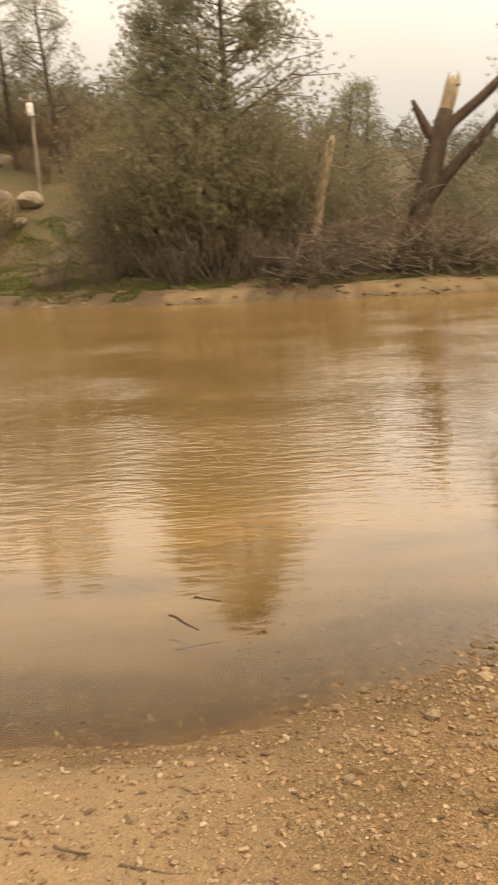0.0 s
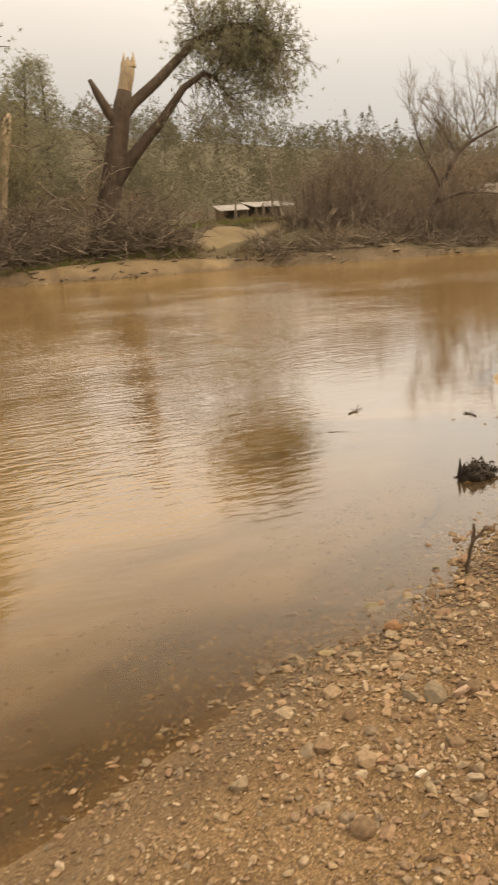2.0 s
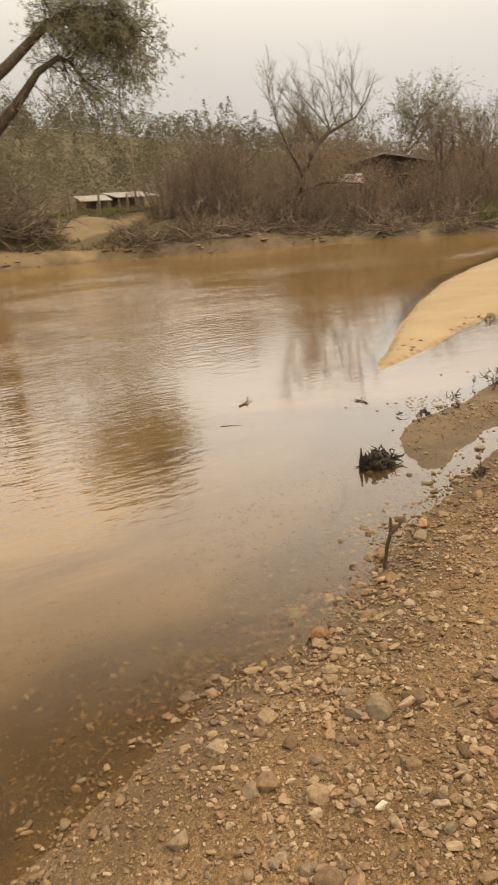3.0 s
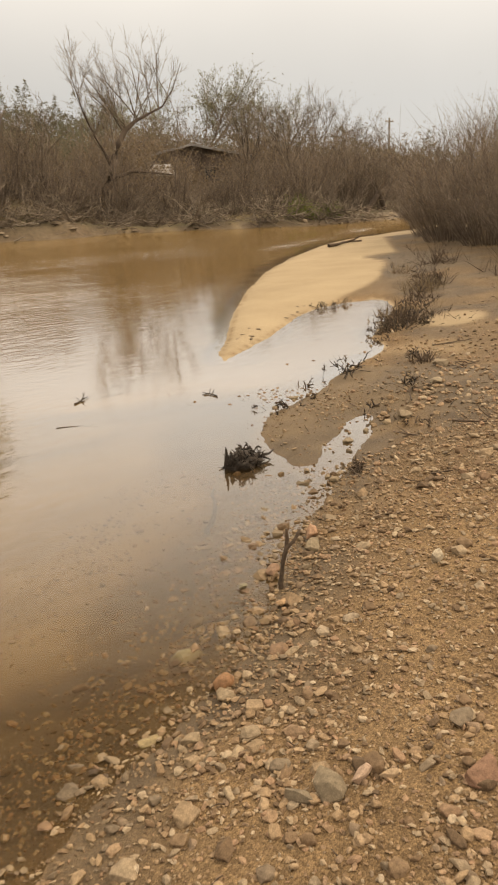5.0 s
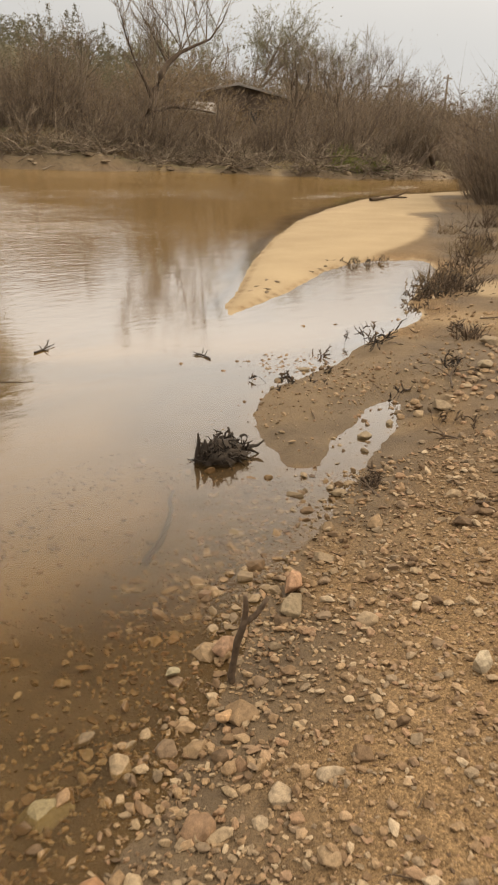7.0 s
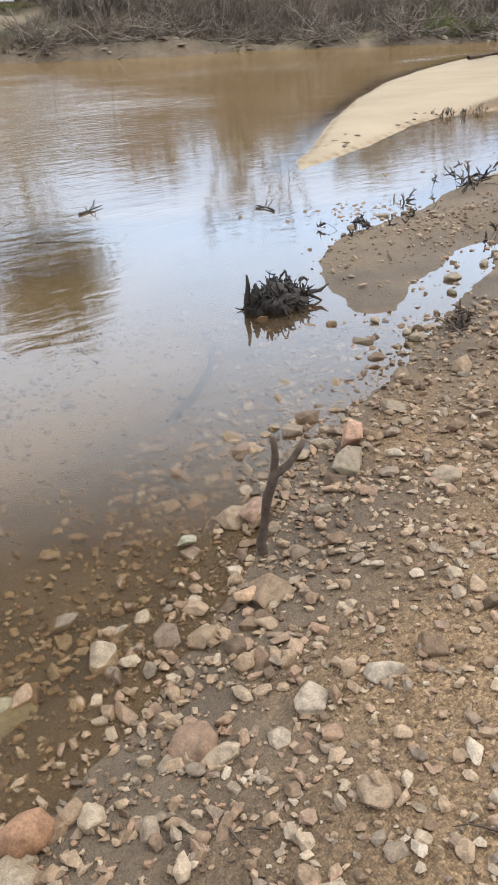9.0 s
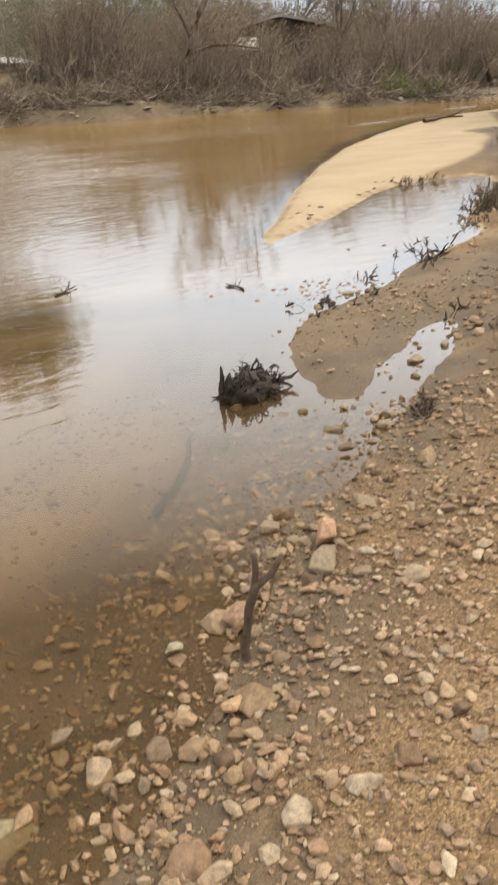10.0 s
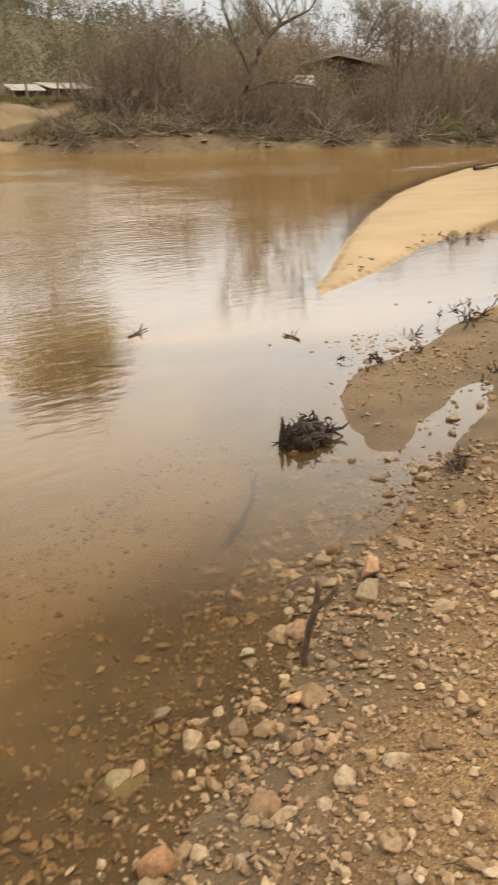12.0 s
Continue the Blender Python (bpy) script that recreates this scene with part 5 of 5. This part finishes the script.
# ---- stones ----
def turned(n, rng):
    """n rotation matrices: any heading, a little tilt."""
    a, t, b = rng.uniform(0, 2 * np.pi, n), rng.normal(size=n) * 0.35, rng.uniform(0, 2 * np.pi, n)
    ca, sa, ct, st, cb, sb = np.cos(a), np.sin(a), np.cos(t), np.sin(t), np.cos(b), np.sin(b)
    z = np.zeros(n)
    o = np.ones(n)
    ra = np.stack([np.stack([ca, -sa, z], -1), np.stack([sa, ca, z], -1), np.stack([z, z, o], -1)], 1)
    rt = np.stack([np.stack([o, z, z], -1), np.stack([z, ct, -st], -1), np.stack([z, st, ct], -1)], 1)
    rb = np.stack([np.stack([cb, -sb, z], -1), np.stack([sb, cb, z], -1), np.stack([z, z, o], -1)], 1)
    return ra @ rt @ rb


def gravel_spots(n, rng, x0, x1, y0, y1, lo, hi, low=0.15):
    """Spots on the gravel: thick along the shore, thin on sand and silt."""
    x, y = rng.uniform(x0, x1, n), rng.uniform(y0, y1, n)
    z, dn, df = ground_at(x, y)
    w = smooth01(dn, lo, lo + 0.35) * (1 - 0.75 * smooth01(dn, hi, hi + 0.7))
    w *= 0.7 + 0.3 * smooth01(x, -0.3, 0.7)
    w *= np.maximum(0.6 + 0.4 * wob(x, y, 2.6, 1.5) + 0.25 * wob(x, y, 9.0, 2.5), low)
    spit = (np.hypot((x - 4.5) * 0.55, (y - 5.2) * 1.0) < 0.8)
    w = np.where(spit, 0.04, w)
    w *= 1 - 0.8 * smooth01(x + y, 9.2, 11.0)
    w *= 1 - 0.3 * smooth01(x, 1.0, 1.6) * np.exp(-((dn - 0.08) / 0.2) ** 2)   # silt covers part of the stones at the water's edge
    k = rng.random(n) < w
    return x[k], y[k], z[k]


def gravel(name, n, box, size, sub, bevel, seed, label, sink=0.22, lo=-0.55, hi=2.0):
    rng = np.random.default_rng(seed)
    x, y, z = gravel_spots(n, rng, *box, lo, hi, 0.5 if size[1] < 0.03 else 0.25)
    if size[1] > 0.025:                                       # the bank turns to grit and small pebbles away from the water
        dn = ground_at(x, y)[1]
        k = rng.random(len(x)) > 0.7 * smooth01(x, 1.9, 2.6) * smooth01(dn, 0.25, 0.6)
        x, y, z = x[k], y[k], z[k]
    m = len(x)
    s = Soup()
    shapes = [stone_shape(seed * 10 + i, sub, bevel) for i in range(10)]
    r = size[0] * (size[1] / size[0]) ** (rng.random(m) ** 1.9) * (0.72 + 0.28 * smooth01(x, 0.2, 1.6))
    turn = turned(m, rng)
    pick = rng.integers(0, 10, m)
    for i, (v, f) in enumerate(shapes):
        k = np.where(pick == i)[0]
        if len(k) == 0:
            continue
        vary = np.stack([rng.uniform(0.75, 1.35, len(k)), rng.uniform(0.7, 1.1, len(k)), rng.uniform(0.6, 1.15, len(k))], 1)
        w = np.einsum("nij,nvj->nvi", turn[k], v[None] * vary[:, None]) * r[k, None, None]
        w += np.stack([x[k], y[k], z[k] + r[k] * (0.5 - sink)], -1)[:, None]
        faces = (f[None] + (np.arange(len(k)) * len(v))[:, None, None]).reshape(-1, 3)
        s.put(w.reshape(-1, 3), faces)
    ob = new(name, s.mesh(name, M_GRAVEL, False))
    ob.parent = ground
    tagged(ob, label, kind="stuff")


gravel("gravel", 70000, (-1.3, 5.4, 1.5, 5.2), (0.004, 0.011), 8, 0.0, 301, "loose tan and grey gravel")
gravel("pebbles", 40000, (-1.3, 5.6, 1.5, 5.4), (0.006, 0.017), 12, 0.0, 302, "tan, brown and rust pebbles")
gravel("cobbles", 9500, (-1.0, 5.6, 1.5, 5.6), (0.013, 0.029), 13, 0.10, 304, "tan, brown and rust angular stones", hi=1.0)
gravel("bed_gravel", 16000, (0.0, 3.9, 2.7, 5.4), (0.004, 0.011), 8, 0.0, 306, "fine tan gravel lying on the shallow bed", 0.05, -1.4, -0.3)
gravel("bed_pebbles", 3600, (0.0, 3.9, 2.7, 5.3), (0.007, 0.021), 12, 0.08, 305, "pale pebbles lying on the shallow bed", 0.05, -1.3, -0.25)


def loose_stones():
    """The larger stones, one by one."""
    rng = np.random.default_rng(303)
    x, y, z = gravel_spots(1500, rng, -0.4, 4.6, 1.7, 4.9, -0.4, 1.0)
    meshes = []
    for i in range(10):
        v, f = stone_shape(700 + i, 14, 0.11, 0.62, 0.5)
        s = Soup()
        s.put(v, f)
        meshes.append(s.mesh("stone", M_STONE, False))
    k = rng.random(len(x)) < smooth01(x, 0.1, 1.3) + 0.05
    x, y, z = x[k], y[k], z[k]
    for i in range(min(len(x), 290)):
        r = 0.018 + 0.027 * rng.random() ** 2.6
        ob = new("stone", meshes[rng.integers(0, 10)])
        ob.parent = ground
        ob.matrix_world = pose(x[i], y[i], z[i] + r * 0.18, rng.normal() * 14, rng.normal() * 14, rng.uniform(0, 360)) @ Matrix.Diagonal((r, r, r, 1))


def marked_stone(name, x, y, r, tone, seed, label, squash=(1, 1, 1), lift=0.2, rz=0.0, round_=False):
    z = rest(x, y)
    r *= 0.8
    mat = mat_stone(label.split()[0] + "_stone", [(0, tuple(c * 0.82 for c in tone)), (1, tuple(c * 0.9 for c in tone))], 60.0, False)
    v, f = stone_shape(seed, 60, 0.06, 1.0, 0.1) if round_ else stone_shape(seed, 13, 0.14, 0.75, 0.6)
    s = Soup()
    s.put(v * np.array(squash), f)
    ob = new(name, s.mesh(name, mat, round_))
    ob.matrix_world = pose(x, y, z + r * lift, 6, -5, rz) @ Matrix.Diagonal((r, r, r, 1))
    tagged(ob, label, "stone", "marked stones")


marked_stone("boulder", 1.73, 3.40, 0.052, (0.37, 0.205, 0.115), 801, "rust-red rounded stone at the waterline", lift=0.45, round_=True)
marked_stone("rock", 1.77, 3.65, 0.078, (0.30, 0.25, 0.15), 802, "yellow algae-covered stone under shallow water", (1.2, 0.9, 0.6), -0.02)
marked_stone("rock", 1.40, 3.37, 0.05, (0.38, 0.30, 0.17), 803, "yellowish stone in shallow water", (1.1, 0.9, 0.6), 0.05)
marked_stone("rock", 2.24, 3.86, 0.030, (0.40, 0.36, 0.25), 804, "pale stone in shallow water", (1, 0.85, 0.7), 0.9)
marked_stone("rock", 2.23, 3.62, 0.032, (0.52, 0.34, 0.2), 805, "orange oval pebble at the waterline", (1.1, 0.9, 0.8), 0.7)
marked_stone("rock", 2.41, 3.85, 0.055, (0.34, 0.215, 0.145), 806, "reddish square block in the water", (1.0, 0.8, 0.9), 0.6, 20)
marked_stone("rock", 2.77, 3.95, 0.060, (0.46, 0.28, 0.18), 807, "rust-orange block on the shore", (1, 0.8, 1.0), 0.6, 40)
marked_stone("rock", 2.69, 3.87, 0.072, (0.29, 0.23, 0.155), 808, "tan rounded block on the shore", (1.2, 0.8, 0.6), 0.3, 30)
marked_stone("slab", 1.52, 2.76, 0.075, (0.24, 0.19, 0.13), 809, "brown square slab among gravel", (0.75, 1.1, 0.8), 0.3, 20)
marked_stone("slab", 1.46, 2.80, 0.06, (0.25, 0.2, 0.14), 810, "narrow brown slab among gravel", (0.4, 1.2, 0.8), 0.3, 20)
marked_stone("rock", 1.60, 2.72, 0.045, (0.48, 0.34, 0.25), 811, "pinkish flat stone among gravel", (1, 0.8, 0.7), 0.5, 10)
marked_stone("rock", 1.95, 2.65, 0.055, (0.22, 0.17, 0.12), 812, "dark brown flat stone among gravel", (1, 0.9, 0.6), 0.4)
marked_stone("rock", 1.78, 2.48, 0.07, (0.26, 0.15, 0.10), 813, "dark red flat stone among gravel", (1.1, 0.9, 0.6), 0.3)
marked_stone("rock", 2.78, 3.28, 0.05, (0.50, 0.42, 0.31), 814, "pale upright stone on the gravel bank", (0.8, 0.8, 1.2), 0.6, 10)
marked_stone("rock", 1.24, 2.40, 0.02, (0.66, 0.61, 0.53), 815, "white chip on the gravel", (1.3, 0.8, 0.7), 0.5, 10)
for i, (x, y, r) in enumerate([(4.35, 5.75, 0.04), (4.5, 5.9, 0.045), (4.6, 6.0, 0.035), (4.75, 6.05, 0.04), (4.4, 5.9, 0.03), (4.9, 6.1, 0.05), (4.2, 5.65, 0.03), (4.65, 5.85, 0.05), (3.3, 4.5, 0.05),
                               (3.45, 4.4, 0.04), (4.05, 4.8, 0.05), (4.3, 4.85, 0.04), (3.9, 4.66, 0.03), (5.6, 6.05, 0.05), (2.9, 4.4, 0.045), (5.35, 5.0, 0.1), (4.6, 4.75, 0.09), (6.0, 5.4, 0.1)]):
    marked_stone("rock", x, y, r, (0.28 + 0.02 * (i % 4), 0.215 + 0.02 * (i % 4), 0.145 + 0.015 * (i % 4)), 820 + i, "brown stone in the shallow pool", (1.1, 0.9, 0.6), 0.3, 37 * i)
loose_stones()


def litter(name, n, x0, x1, y0, y1, seed, label, material, size, keep):
    """Bits of twig and leaf lying about."""
    rng = np.random.default_rng(seed)
    x, y = rng.uniform(x0, x1, n), rng.uniform(y0, y1, n)
    z, dn, df = ground_at(x, y)
    k = keep(x, y, dn, rng.random(n))
    s = Soup()
    for px, py, pz in zip(x[k], y[k], z[k]):
        a = rng.uniform(0, 2 * np.pi)
        ln = size * rng.uniform(0.3, 1.4)
        pts, _ = curve_line((px, py, pz + 0.006), (math.cos(a), math.sin(a), rng.normal() * 0.12), ln, 4, 0.25, 0.0, rng)
        s.tube(pts, np.array([1.0, 0.9, 0.7, 0.3]) * size * 0.045, 3)
    ob = new(name, s.mesh(name, material))
    ob.parent = ground
    tagged(ob, label, kind="stuff")


litter("twig_litter", 900, 2.5, 12.0, 2.0, 8.5, 401, "dark bits of twig and bark", M_STICK, 0.09, lambda x, y, dn, u: (dn > 0.15) & (x + y > 7.2) & (u < 0.25 + 0.5 * (wob(x, y, 1.4, 3.0) > 0)))
litter("shore_litter", 260, 0.2, 4.0, 1.8, 4.4, 402, "thin dark twigs among the gravel", M_STICK, 0.05, lambda x, y, dn, u: (dn > 0.05) & (u < 0.5))


def pebble_patch(name, n, cx, cy, sx, sy, size, seed, label):
    rng = np.random.default_rng(seed)
    x, y = cx + rng.normal(size=n) * sx, cy + rng.normal(size=n) * sy
    z = np.maximum(ground_at(x, y)[0], -0.012)
    s = Soup()
    shapes = [stone_shape(seed * 7 + i, 13, 0.1) for i in range(5)]
    turn = turned(n, rng)
    for i in range(n):
        v, f = shapes[i % 5]
        r = size * rng.uniform(0.4, 1.2)
        s.put((turn[i] @ v.T).T * r + np.array([x[i], y[i], z[i] + 0.3 * r]), f)
    ob = new(name, s.mesh(name, M_GRAVEL, False))
    ob.parent = ground
    tagged(ob, label, kind="stuff")


pebble_patch("pebble_patch", 230, 4.68, 6.02, 0.20, 0.13, 0.017, 411, "small stones breaking the shallow water")
pebble_patch("pebble_patch", 60, 4.9, 4.75, 0.35, 0.2, 0.03, 413, "small stones on the brown bank soil")
pebble_patch("pebble_patch", 420, 5.7, 4.75, 0.7, 0.45, 0.020, 414, "small stones on the brown bank soil")
pebble_patch("pebble_patch", 260, 7.0, 5.6, 0.8, 0.5, 0.024, 415, "small stones on the brown bank soil")
pebble_patch("pebble_patch", 420, 4.6, 5.35, 0.45, 0.22, 0.011, 416, "small stones on the wet spit")
litter("bank_litter", 700, 4.2, 9.5, 4.0, 8.0, 404, "dark clods and twigs on the brown bank soil", M_WETWOOD, 0.06, lambda x, y, dn, u: (dn > 0.1) & (u < 0.55))


def bar_marks():
    """Flat dark clods kicked up along the wet lower edge of the sandbar."""
    rng = np.random.default_rng(417)
    s = Soup()
    shapes = [stone_shape(940 + i, 12, 0.1) for i in range(4)]
    for i in range(13):
        u = rng.random()
        x, y = 6.0 + 2.4 * u + rng.normal() * 0.05, 7.98 + 1.12 * u + rng.normal() * 0.09
        v, f = shapes[i % 4]
        a = rng.uniform(0, 3.1)
        turn = np.array([[math.cos(a), -math.sin(a), 0], [math.sin(a), math.cos(a), 0], [0, 0, 1]])
        s.put((turn @ (v * np.array([0.07, 0.035, 0.012]) * rng.uniform(0.5, 1.1)).T).T + np.array([x, y, rest(x, y) + 0.003]), f)
    ob = new("bar_clods", s.mesh("bar_clods", M_CLOD, False))
    ob.parent = ground
    tagged(ob, "flat dark clods of wet sand", kind="stuff")


bar_marks()
